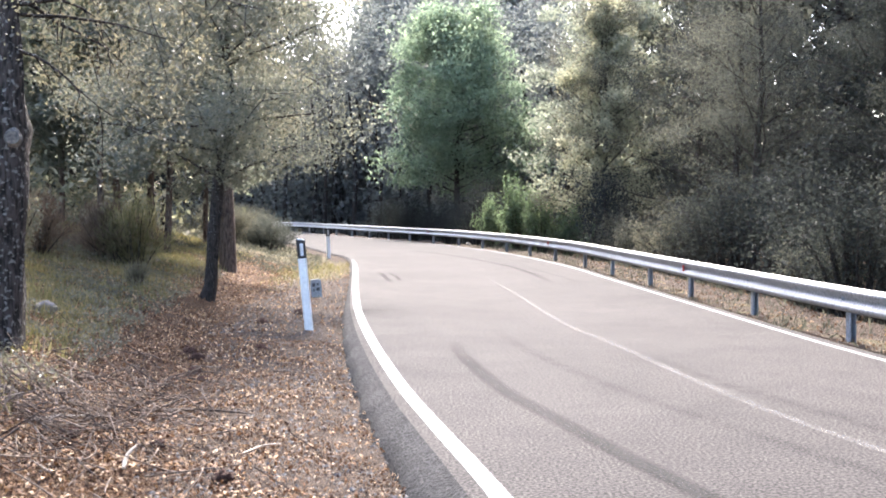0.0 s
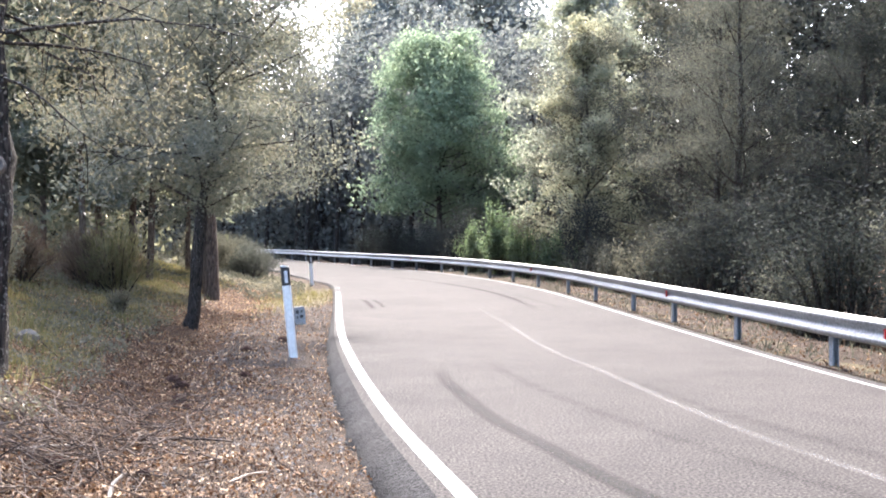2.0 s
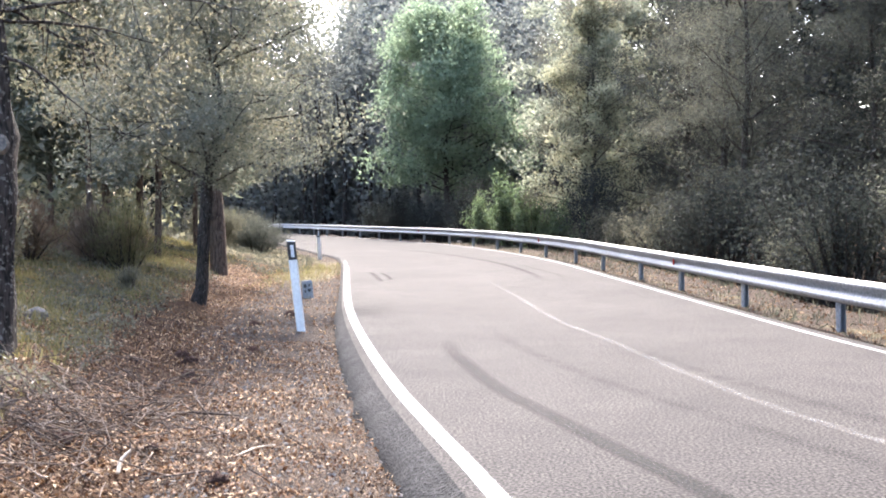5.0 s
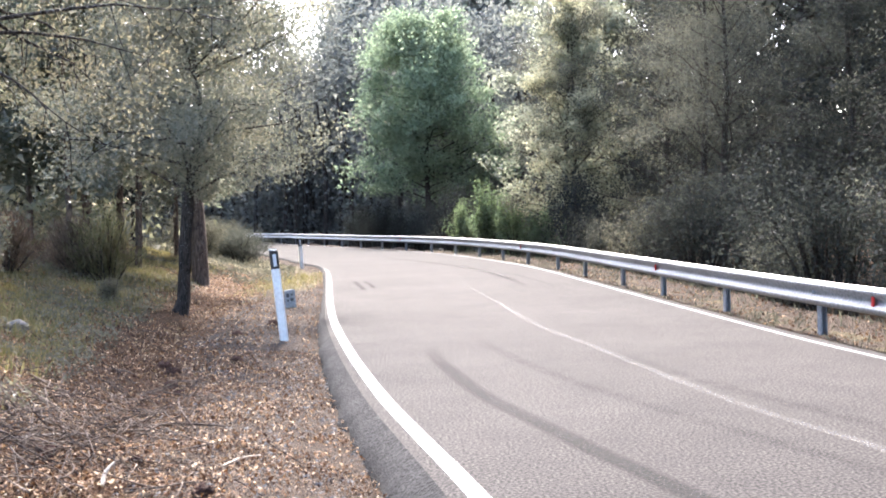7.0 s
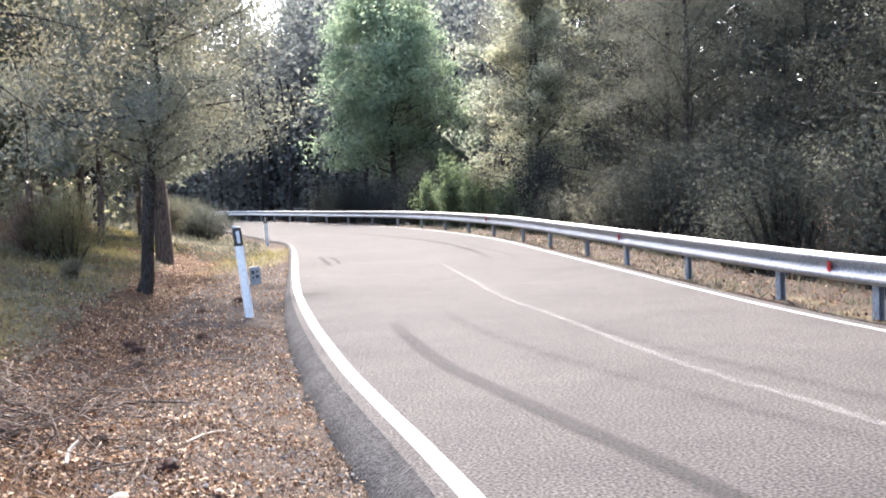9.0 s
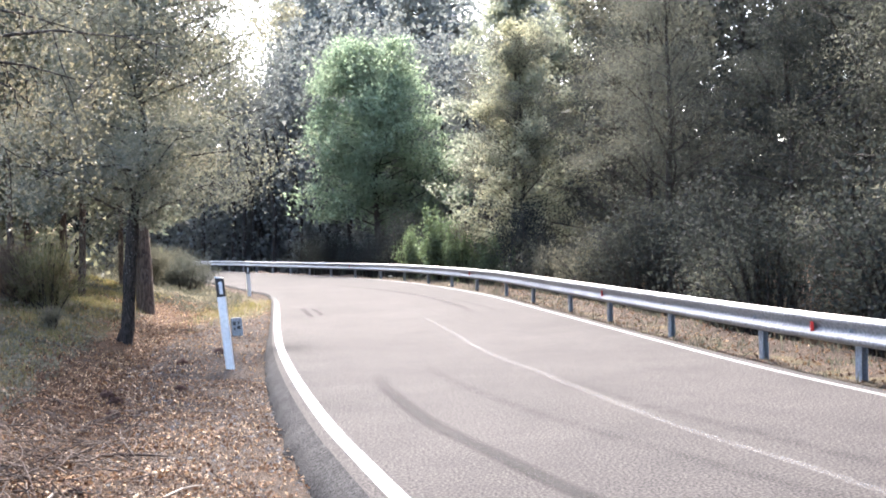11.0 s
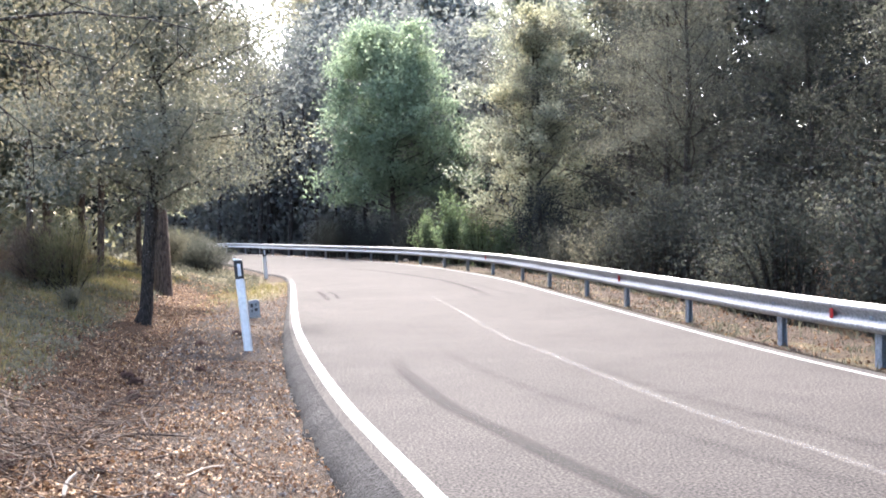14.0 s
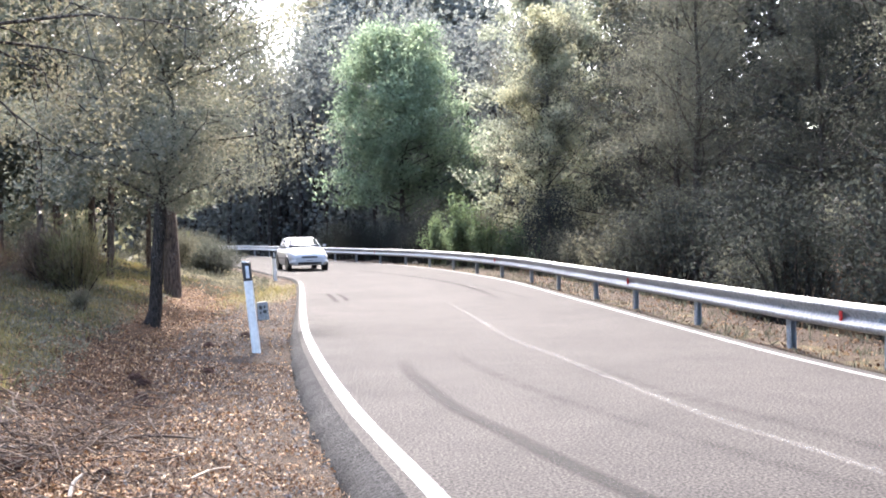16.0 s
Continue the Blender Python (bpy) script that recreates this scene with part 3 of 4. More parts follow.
def build_guardrail():
    rail = tagged(new("guardrail"), "galvanised steel guardrail with corrugated beam on short posts", "guardrail")
    profile = BEAM + [(u - 0.006, z) for u, z in BEAM[::-1]] + BEAM[:1]
    start, end = along(RIGHT, -9), along(RIGHT, 60) + 60
    step = 15
    for i in range(start, end, step):
        j = min(i + step, end)
        line = RIGHT[i:j + 1:3] if (j - i) % 3 == 0 else RIGHT[i:j + 1]
        lap = 0.0015 * ((i // step) % 2)
        me = ribbon("beam", line, [-0.36 + u + lap for u, _ in profile], [z for _, z in profile], GALVANISED)
        part("beam", me, GALVANISED, rail)
    c = [(-0.05, -0.03), (0.05, -0.03), (0.05, -0.024), (-0.044, -0.024), (-0.044, 0.034), (0.05, 0.034), (0.05, 0.04), (-0.05, 0.04)]
    post_me = bpy.data.meshes.new("post")
    bm = prism([(y * 1.1, x * 1.1) for x, y in c], -0.35, 0.6)
    bmesh.ops.recalc_face_normals(bm, faces=bm.faces[:])
    bm.to_mesh(post_me)
    bm.free()
    block_me = bpy.data.meshes.new("spacer")
    bm = box_bm(0.1, 0.09, 0.2, 0.008)
    bm.to_mesh(block_me)
    bm.free()
    bolt_me = bpy.data.meshes.new("bolt")
    bm = bmesh.new()
    bmesh.ops.create_cone(bm, cap_ends=True, segments=8, radius1=0.018, radius2=0.013, depth=0.02)
    bm.to_mesh(bolt_me)
    bm.free()
    nrm = normals2d(RIGHT)
    ys = [-7.5, -4.5, -1.5, 1.5, 4.4, 7.3, 10.4, 12.5, 15.4, 18.6, 21.5, 24.9, 28.4, 31.9]
    spots = [along(RIGHT, y) for y in ys]
    k = spots[-1]
    while k + 9 < end:
        k += 9
        spots.append(k)
    for q, k in enumerate(spots):
        a = math.degrees(math.atan2(nrm[k, 1], nrm[k, 0]))
        p = RIGHT[k] - nrm[k] * 0.47
        post = part("post", post_me, POST_STEEL, rail)
        post.matrix_basis = pose(p[0], p[1], 0, 0.7 * math.sin(q * 2.1), 0.9 * math.cos(q * 3.7), a)
        p = RIGHT[k] - nrm[k] * 0.40
        block = part("spacer", block_me, POST_STEEL, rail)
        block.matrix_basis = pose(p[0], p[1], 0.5, 0, 0, a)
        p = RIGHT[k] - nrm[k] * 0.345
        bolt = part("bolt", bolt_me, POST_STEEL, rail)
        bolt.matrix_basis = pose(p[0], p[1], 0.505, 0, 90, a)
    ref_me = bpy.data.meshes.new("reflector")
    bm = box_bm(0.03, 0.1, 0.13, 0.01)
    bm.to_mesh(ref_me)
    bm.free()
    for y in (2.5, 11.15, 18.75, 32.2, 47.5):
        k = along(RIGHT, y)
        p = RIGHT[k] - nrm[k] * 0.32
        ref = part("reflector", ref_me, RED_REFLECTOR, rail, "red rectangular reflector")
        ref.matrix_basis = pose(p[0], p[1], 0.505, 0, 0, math.degrees(math.atan2(nrm[k, 1], nrm[k, 0])) - 22)


def build_delineator(x, y, z, height, lean, turn, label):
    post = new("delineator_post")
    half = 0.06
    outline = [(-half, -0.02), (-half + 0.02, -0.045), (half - 0.02, -0.045), (half, -0.02), (half, 0.03), (-half, 0.03)]
    part("shaft", prism(outline, -0.2, height - 0.27, 0, 0.004), PLASTIC_WHITE, post)
    part("band", prism([(a * 1.03, b * 1.03) for a, b in outline], height - 0.268, height - 0.012, -0.22, 0.004), PLASTIC_BLACK, post, "black slanting band")
    part("cap", prism(outline, height - 0.011, height + 0.004, -0.22), PLASTIC_WHITE, post)
    part("reflector", box_bm(0.045, 0.012, 0.17, 0.003, (0.006, -0.05, height - 0.145)), REFLECTOR, post, "pale upright reflector")
    post.matrix_basis = pose(x, y, z, 0.5, lean, turn)
    return tagged(post, label, "road post")


def build_marker_stone():
    stone = new("marker_stone")
    bm = box_bm(0.2, 0.12, 0.42, 0.015, (0, 0, 0.1))
    for v in bm.verts:
        v.co += Vector(noise.noise_vector(v.co * 9)) * 0.006
    part("block", bm, MARKER_STONE, stone)
    for x, z, w, h in ((-0.045, 0.21, 0.05, 0.07), (0.03, 0.22, 0.03, 0.045), (0.03, 0.125, 0.06, 0.06), (-0.05, 0.11, 0.025, 0.05)):
        part("print_bar", box_bm(w, 0.004, h, 0, (x, -0.063, z)), DARK_PRINT, stone)
    stone.matrix_basis = pose(-2.4, 19.2, float(ground_height(-2.4, 19.2)[0]) + 0.03, 0, -4, 14)
    tagged(stone, "small grey stone road marker with dark worn figures", "road marker")


# ---- litter on the verge ----
def scatter(n, x0, x1, y0, y1, seed, near=1.0):
    r = np.random.default_rng(seed)
    x = r.uniform(x0, x1, n)
    y = y0 + (y1 - y0) * r.uniform(0, 1, n) ** near
    return x, y, r


def build_litter():
    x, y, r = scatter(140000, -8.5, 0.2, 2.8, 30, 3, 1.7)
    s = lateral(LEFT, x, y)
    keep = (s > shoulder(y) * 1.02) & (r.uniform(0, 1, len(x)) < np.clip(0.2 + 0.6 * (s - 0.8), 0.2, 1) * np.clip(1.5 - 0.3 * np.abs(s - 2.0), 0.7, 1) * np.clip(0.7 + 0.6 * wave(x, y, 1.8, 9), 0.15, 1))
    x, y = x[keep], y[keep]
    z = ground_height(x, y) + r.uniform(0.004, 0.03, len(x))
    me = leaf_mesh("leaf_litter", np.stack([x, y, z], 1), 0.047, LITTER, 0.45, 1.0, 4, 0.9)
    tagged(new("leaf_litter", me), "dry brown and tan fallen leaves covering the verge", "leaf litter", kind="stuff")
    x, y, r = scatter(95000, -5.2, 0.4, 3.6, 13, 7, 1.5)
    s = lateral(LEFT, x, y)
    keep = (s > shoulder(y) * 0.96) & (r.uniform(0, 1, len(x)) < np.clip(0.5 + 0.7 * wave(x, y, 0.9, 12), 0.08, 1) * np.clip(0.6 + 0.4 * (s - 0.5), 0.5, 1))
    x, y = x[keep], y[keep]
    z = ground_height(x, y) + r.uniform(0.003, 0.02, len(x))
    me = leaf_mesh("leaf_litter", np.stack([x, y, z], 1), 0.032, LITTER, 0.42, 0.7, 8, 0.7)
    tagged(new("leaf_litter", me), "small broken brown leaf scraps on gravelly soil", "leaf litter", kind="stuff")
    x, y, r = scatter(24000, -7, 3.5, -9, 4.9, 10)
    s = lateral(LEFT, x, y)
    keep = s > shoulder(y)
    x, y = x[keep], y[keep]
    me = leaf_mesh("leaf_litter", np.stack([x, y, ground_height(x, y) + 0.012], 1), 0.045, LITTER, 0.45, 1.3, 13, 0.7)
    tagged(new("leaf_litter", me), "brown fallen leaves on the verge underfoot", "leaf litter", kind="stuff")
    x, y, r = scatter(2600, 3.9, 6.6, 8, 34, 5, 1.3)
    rr = -lateral(RIGHT, x, y)
    keep = (rr > 0.3) & (rr < 1.9)
    x, y = x[keep], y[keep]
    me = leaf_mesh("leaf_litter", np.stack([x, y, ground_height(x, y) + 0.012], 1), 0.06, LITTER, 0.5, 1.6, 6, 0.7)
    tagged(new("leaf_litter", me), "brown fallen leaves under the guardrail", "leaf litter", kind="stuff")


def build_gravel():
    x, y, r = scatter(9000, -3.6, 0.2, 3, 24, 11, 1.6)
    s = lateral(LEFT, x, y)
    keep = (s > shoulder(y)) & (s < 2.0)
    x, y = x[keep], y[keep]
    n = len(x)
    z = ground_height(x, y)
    size = 0.008 + 0.022 * r.uniform(0, 1, (n, 1)) ** 3
    c = np.stack([x, y, z + 0.004], 1)
    e = np.array([[1, 0, 0], [0, 1, 0], [-1, 0, 0], [0, -1, 0], [0, 0, 0.6]])
    turn = r.uniform(0, 6.28, n)
    v = np.repeat(c[:, None], 5, 1)
    ex = e[None] * size[:, None] * r.uniform(0.6, 1.4, (n, 5, 1))
    v = v + np.stack([ex[..., 0] * np.cos(turn)[:, None] - ex[..., 1] * np.sin(turn)[:, None], ex[..., 0] * np.sin(turn)[:, None] + ex[..., 1] * np.cos(turn)[:, None], ex[..., 2]], 2)
    f = np.array([[0, 1, 4], [1, 2, 4], [2, 3, 4], [3, 0, 4]])
    f = (np.arange(n)[:, None, None] * 5 + f[None]).reshape(-1, 3)
    me = quads("gravel", v.reshape(-1, 3), f, STONE)
    tagged(new("gravel", me), "loose grey gravel beside the tar edge", "gravel", kind="stuff")


def build_grass():
    x, y, r = scatter(95000, -9, -1.5, 6, 30, 21, 1.2)
    s = lateral(LEFT, x, y)
    patch = np.clip(0.55 + 0.8 * wave(x, y, 2.6, 14), 0.08, 1)
    keep = (s > 2.9) & (r.uniform(0, 1, len(x)) < patch * np.clip((s - 2.6) / 1.2, 0, 1))
    moss = (s > 0.15) & (np.hypot((x + 3.4) / 1.0, (y - 27) / 6) < r.uniform(0, 1.15, len(x))) & (r.uniform(0, 1, len(x)) < 0.25)
    keep |= moss
    x, y = x[keep], y[keep]
    z = ground_height(x, y)
    n = len(x)
    dirs = np.tile([0, 0, 1.6], (n, 1)).astype(float)
    size = 0.16
    me = leaf_mesh("grass", np.stack([x, y, z + 0.05], 1), size, GRASS, 0.09, 0.0, 22, 0.2, dirs)
    tagged(new("grass", me), "thin olive-green grass on the bank", "grass", kind="stuff")
    x, y, r = scatter(13000, 0, 8, 7, 46, 23, 1.2)
    rr = -lateral(RIGHT, x, y)
    keep = (rr > 0.2) & (rr < 2.4) & (r.uniform(0, 1, len(x)) < np.clip(0.5 + wave(x, y, 3, 15), 0.1, 1))
    x, y = x[keep], y[keep]
    me = leaf_mesh("grass", np.stack([x, y, ground_height(x, y) + 0.04], 1), 0.15, OLIVE_LEAF, 0.12, 0.0, 24, 0.2, np.tile([0, 0, 1.4], (len(x), 1)))
    tagged(new("grass", me), "short green grass along the guardrail", "grass", kind="stuff")
    x, y, r = scatter(30000, -14, -3.2, 26, 56, 27, 1.2)
    s = lateral(LEFT, x, y)
    keep = (s > 0.9) & (s < 5.5) & (r.uniform(0, 1, len(x)) < np.clip(0.45 + 0.9 * wave(x, y, 3.0, 18), 0.05, 1))
    x, y = x[keep], y[keep]
    z = ground_height(x, y) + r.uniform(0.0, 0.35, len(x)) ** 1.6
    me = leaf_mesh("undergrowth", np.stack([x, y, z], 1), 0.13, OLIVE_LEAF, 0.3, 0.5, 28)
    tagged(new("undergrowth", me), "green herbs and weeds along the inside of the bend", "undergrowth", kind="stuff")
    x, y, r = scatter(75000, -8.5, -3.0, 7.5, 22, 25, 1.2)
    s = lateral(LEFT, x, y)
    keep = (s > 2.7) & (r.uniform(0, 1, len(x)) < np.clip(0.3 + 0.9 * wave(x, y, 1.7, 16), 0, 1))
    x, y = x[keep], y[keep]
    z = ground_height(x, y) + r.uniform(0.02, 0.3, len(x)) ** 1.5
    me = leaf_mesh("undergrowth", np.stack([x, y, z], 1), 0.05, SHADE_LEAF, 0.55, 0.8, 26)
    tagged(new("undergrowth", me), "low leafy creepers and seedlings on the bank", "undergrowth", kind="stuff")


def twig(verts, faces, r, x, y, length, radius, height=0.03):
    a = r.uniform(0, 6.28)
    p = np.zeros((6, 3))
    t = np.linspace(-0.5, 0.5, 6)
    bow = r.normal(0, 0.4)
    p[:, 0] = x + length * (t * math.cos(a) - bow * (0.25 - t * t) * math.sin(a))
    p[:, 1] = y + length * (t * math.sin(a) + bow * (0.25 - t * t) * math.cos(a))
    p[:, 2] = ground_height(p[:, 0], p[:, 1]) + height + t * r.normal(0, 0.4) * length + 0.02
    p[:, 2] = np.maximum(p[:, 2], ground_height(p[:, 0], p[:, 1]) + radius)
    tube(verts, faces, p, np.linspace(radius, radius * 0.4, 6), 5)


def build_twigs():
    r = np.random.default_rng(31)
    for mat, label in ((PALE_TWIG, "tangle of pale dead twigs on leaf litter"), (DEAD_WOOD, "tangle of dark dead twigs on leaf litter")):
        verts, faces = [], []
        for _ in range(430):
            x, y = r.normal(-2.6, 0.65), r.normal(7.4, 1.1)
            if y > 4.6 and lateral(LEFT, x, y)[0] > 1.55:
                twig(verts, faces, r, x, y, r.uniform(0.12, 0.5), r.uniform(0.0025, 0.0075), r.uniform(0.015, 0.14))
        tagged(new("twig_tangle", quads("twig_tangle", verts, faces, mat, True)), label, "twigs", kind="stuff")
    verts, faces = [], []
    for _ in range(170):
        x, y = r.uniform(-5, -0.8), r.uniform(4, 14)
        if lateral(LEFT, x, y)[0] > 0.8:
            twig(verts, faces, r, x, y, r.uniform(0.1, 0.4), r.uniform(0.002, 0.006), 0.015)
    tagged(new("twig_litter", quads("twig_litter", verts, faces, DEAD_WOOD, True)), "tangle of dead grey-brown twigs on leaf litter", "twigs", kind="stuff")
    for x, y, length, rad, turn, mat, label in (
            (-1.93, 6.2, 0.2, 0.014, 80, BLEACHED_WOOD, "pale bleached broken stick lying on leaves"),
            (-3.1, 6.2, 0.55, 0.011, 140, DEAD_WOOD, "dead brown stick lying on leaves"),
            (-2.0, 8.0, 0.9, 0.012, 10, DEAD_WOOD, "long dead stick lying on leaves"),
            (-2.75, 7.1, 0.7, 0.01, 35, BLEACHED_WOOD, "thin pale branch lying on twigs"),
            (-1.25, 6.9, 0.45, 0.007, 65, BLEACHED_WOOD, "thin curved pale twig on gravel")):
        v, f = [], []
        t = np.linspace(-0.5, 0.5, 6)
        tube(v, f, np.stack([t * length, 0.06 * length * np.cos(t * 5), 0.004 * np.sin(9 * t)], 1), rad * np.array([0.8, 1, 1, 0.95, 0.8, 0.6]), 7)
        ob = new("stick", quads("stick", v, f, mat, True))
        ob.matrix_basis = pose(x, y, float(ground_height(x, y)[0]) + 0.03 + rad + (0.05 if length < 0.25 else 0), 0, -32 if length < 0.25 else 3, turn)
        tagged(ob, label, "stick")


def lump(name, x, y, size, mat, label, category, seed, flat=0.6, spike=0.35, group=""):
    bm = bmesh.new()
    bmesh.ops.create_icosphere(bm, subdivisions=3, radius=1)
    for v in bm.verts:
        n = noise.noise(v.co * 2.2 + Vector((seed, 0, 0))) + 0.6 * noise.noise(v.co * 6 + Vector((0, seed, 0)))
        v.co *= 1 + spike * n
        v.co.z *= flat
    for f in bm.faces:
        f.smooth = True
    me = bpy.data.meshes.new(name)
    bm.to_mesh(me)
    bm.free()
    me.materials.append(mat)
    ob = new(name, me)
    ob.matrix_basis = pose(x, y, float(ground_height(x, y)[0]) + size * flat * 0.45, 0, 0, seed * 50) @ Matrix.Scale(size, 4)
    return tagged(ob, label, category, group)


def build_lumps():
    for i, (x, y, s) in enumerate([(-1.32, 6.1, 0.075), (-2.55, 10.4, 0.09), (-2.3, 9.7, 0.07), (-2.75, 11.3, 0.1), (-2.15, 11.9, 0.08), (-2.5, 6.75, 0.08), (-2.9, 11.6, 0.09),
                                   (-2.6, 14.6, 0.09), (-2.3, 16.1, 0.1), (-1.95, 6.9, 0.06)]):
        lump("soil_clod", x, y, s * 0.72, CLOD, "dark crumbly clod of soil on leaves", "soil", i + 1.3, 0.75, 0.85, "clods on the verge")
    lump("stone", -1.48, 5.55, 0.06, PALE_STONE, "rounded tan stone among leaves", "stone", 3.7, 0.6, 0.15)
    lump("stone", -3.3, 7.6, 0.05, PALE_STONE, "small pale stone on leaves", "stone", 5.1, 0.7, 0.2)
    lump("stone", -4.75, 12.1, 0.12, STONE, "mossy grey stone on the bank", "stone", 8.2, 0.8, 0.3)
    lump("stone", 1.15, 46.6, 0.12, PALE_STONE, "white stone on grass behind the guardrail", "stone", 2.2, 0.8, 0.2)


# ---- woods ----
def build_left_woods():
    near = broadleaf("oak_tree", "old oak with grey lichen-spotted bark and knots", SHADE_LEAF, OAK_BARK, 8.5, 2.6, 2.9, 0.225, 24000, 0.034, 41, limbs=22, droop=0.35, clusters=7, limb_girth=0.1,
                     stem=[(-0.25, -0.12, 0, 1.5), (0.0, -0.08, 0, 1.25), (0.22, -0.03, 0, 1.03), (0.6, 0.0, 0, 0.92), (1.0, 0.0, 0, 0.94), (1.25, 0.03, 0, 1.02), (1.45, 0.06, 0, 1.08), (1.62, 0.03, 0, 0.92), (1.8, 0.05, 0, 1.02),
                           (1.95, 0.06, 0, 1.05), (2.2, 0.1, 0, 0.62), (2.6, 0.12, 0, 0.52), (3.2, 0.08, 0.05, 0.5), (4.5, 0.3, 0.1, 0.42), (6.5, 0.5, 0.2, 0.25), (8.5, 0.5, 0.2, 0.08)])
    v, f = [], []
    tube(v, f, [(-0.02, 0.0, 1.7), (-0.1, 0.02, 2.0), (-0.16, 0.03, 2.4), (-0.17, 0.05, 3.0), (-0.4, 0.1, 4.2), (-0.9, 0.2, 5.6)], [0.16, 0.12, 0.1, 0.095, 0.07, 0.02], 9)
    part("fork", quads("fork", v, f, OAK_BARK, True), OAK_BARK, near, "second dark stem of the fork")
    v, f, tips = [], [], []
    rr = np.random.default_rng(46)
    for h, out, way, back in ((3.0, 1.5, 5, 0.1), (3.15, 1.25, 20, -0.4), (2.75, 1.0, -25, -0.35), (3.4, 1.7, -8, 0.0), (3.3, 0.9, 40, -0.2)):
        a = radians(way)
        t = np.linspace(0, 1, 7)
        line = np.stack([0.1 + out * t * math.cos(a), out * t * math.sin(a), h + back * t - 0.3 * t ** 2], 1) + np.cumsum(rr.normal(0, 0.025, (7, 3)), 0)
        tube(v, f, line, np.linspace(0.02, 0.004, 7), 6)
        for k in (2, 3, 4, 5, 6, 6):
            p = line[k]
            q = p + np.array([rr.normal(0.12, 0.14), rr.normal(0, 0.14), -rr.uniform(0.15, 0.55)])
            tube(v, f, [p, (p + q) / 2 + rr.normal(0, 0.03, 3), q], [0.007, 0.005, 0.002], 4)
            tips += [(p + q) / 2, q]
    part("bough", quads("bough", v, f, DARK_BARK, True), DARK_BARK, near, "thin dark drooping boughs")
    tips = np.array(tips)
    pts = tips[rr.integers(0, len(tips), 3000)] + rr.normal(size=(3000, 3)) * np.array([0.12, 0.12, 0.15])
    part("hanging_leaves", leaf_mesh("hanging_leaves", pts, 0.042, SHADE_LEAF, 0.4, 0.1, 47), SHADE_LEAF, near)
    plant(near, -3.98, 9.1, 0)
    for h, a, s in ((1.95, 40, 0.085), (1.45, 10, 0.07)):
        bm = bmesh.new()
        bmesh.ops.create_icosphere(bm, subdivisions=3, radius=s)
        for v in bm.verts:
            v.co *= 1 + 0.3 * noise.noise(v.co * 14)
        knot = part("knot", bm, OAK_BARK, near, "swollen bark knot")
        knot.matrix_basis = pose(0.13 * math.cos(radians(a - 110)), 0.13 * math.sin(radians(a - 110)), h)
    bm = bmesh.new()
    bmesh.ops.create_cone(bm, cap_ends=True, segments=18, radius1=0.09, radius2=0.06, depth=0.05)
    for v in bm.verts:
        v.co *= 1 + 0.12 * noise.noise(v.co * 16)
    scar = part("branch_scar", bm, STONE, near, "grey healed branch scar")
    scar.matrix_basis = pose(0.21, -0.17, 1.87, 90, 0, 25)
    oak = broadleaf("oak_tree", "slender dark-stemmed oak with glossy grey-green leaves", OAK_LEAF, DARK_BARK, 8.8, 2.15, 1.95, 0.105, 92000, 0.058, 52, limbs=50, flare=1.5, clusters=8, inner=0.12, tight=0.15, droop=0.14,
                    stem=[(-0.25, -0.1, 0, 1.55), (0.0, -0.07, 0, 1.3), (0.25, 0.0, 0, 1.05), (0.7, 0.02, 0, 0.98), (1.2, 0.05, 0, 0.95), (1.75, 0.13, 0.02, 1.0), (2.1, 0.12, 0.05, 0.85), (2.5, 0.2, 0.15, 0.6), (3.2, 0.36, 0.3, 0.42), (4.5, 0.25, 0.2, 0.34), (6.5, 0.5, 0.2, 0.2), (8.6, 0.55, 0.2, 0.06)])
    plant(oak, -3.92, 17.1, 0)
    oak = broadleaf("oak_tree", "tall oak with furrowed brown bark", OAK_LEAF, PINE_BARK, 12.5, 2.6, 2.8, 0.17, 34000, 0.1, 63, (0.2, 0.0), 30, flare=1.3, inner=0.15)
    plant(oak, -5.08, 24.0, 215)
    pine = conifer("pine_tree", "young pine with dark needles on a bare pole", NEEDLES, PINE_BARK, 8.0, 1.7, 1.5, 0.08, 6500, 0.28, 71, group="young pines on the bank")
    plant(pine, -7.5, 22.2)
    pine2 = conifer("pine_tree", "young pine with dark needles on a bare pole", NEEDLES, PINE_BARK, 9.5, 1.9, 1.9, 0.09, 6500, 0.28, 72, (0.2, 0.1), group="young pines on the bank")
    plant(pine2, -6.4, 23.6)
    for i, (x, y, s) in enumerate([(-9.2, 24.5, 1.0), (-7.6, 26.4, 1.1), (-11.0, 22.8, 0.95), (-9.0, 28.0, 1.15), (-6.9, 29.5, 1.0), (-11.5, 25.0, 1.2), (-10.5, 33.0, 1.2)]):
        copy_thing((pine, pine2)[i % 2], stand(x, y, 0, 70 * i, s))
    dry = bush("broom_bush", "dry reddish-brown broom bush", DRY_TWIG, DARK_BARK, 1.05, 0.95, 8000, 0.14, 81, 0.07, 0.2)
    plant(dry, -6.3, 19.0)
    copy_thing(dry, stand(-6.9, 17.2, 0, 120, 0.9))
    green = bush("broom_bush", "green-tipped broom bush on the bank", GRASS, DARK_BARK, 1.35, 0.8, 6000, 0.13, 82, 0.1, 0.2)
    plant(green, -5.75, 18.9, 30)
    road_bush = bush("roadside_bush", "dense grey-green bush beside the bend", OLIVE_LEAF, DARK_BARK, 1.6, 1.6, 8500, 0.12, 83, 0.22)
    plant(road_bush, -6.75, 38.5)
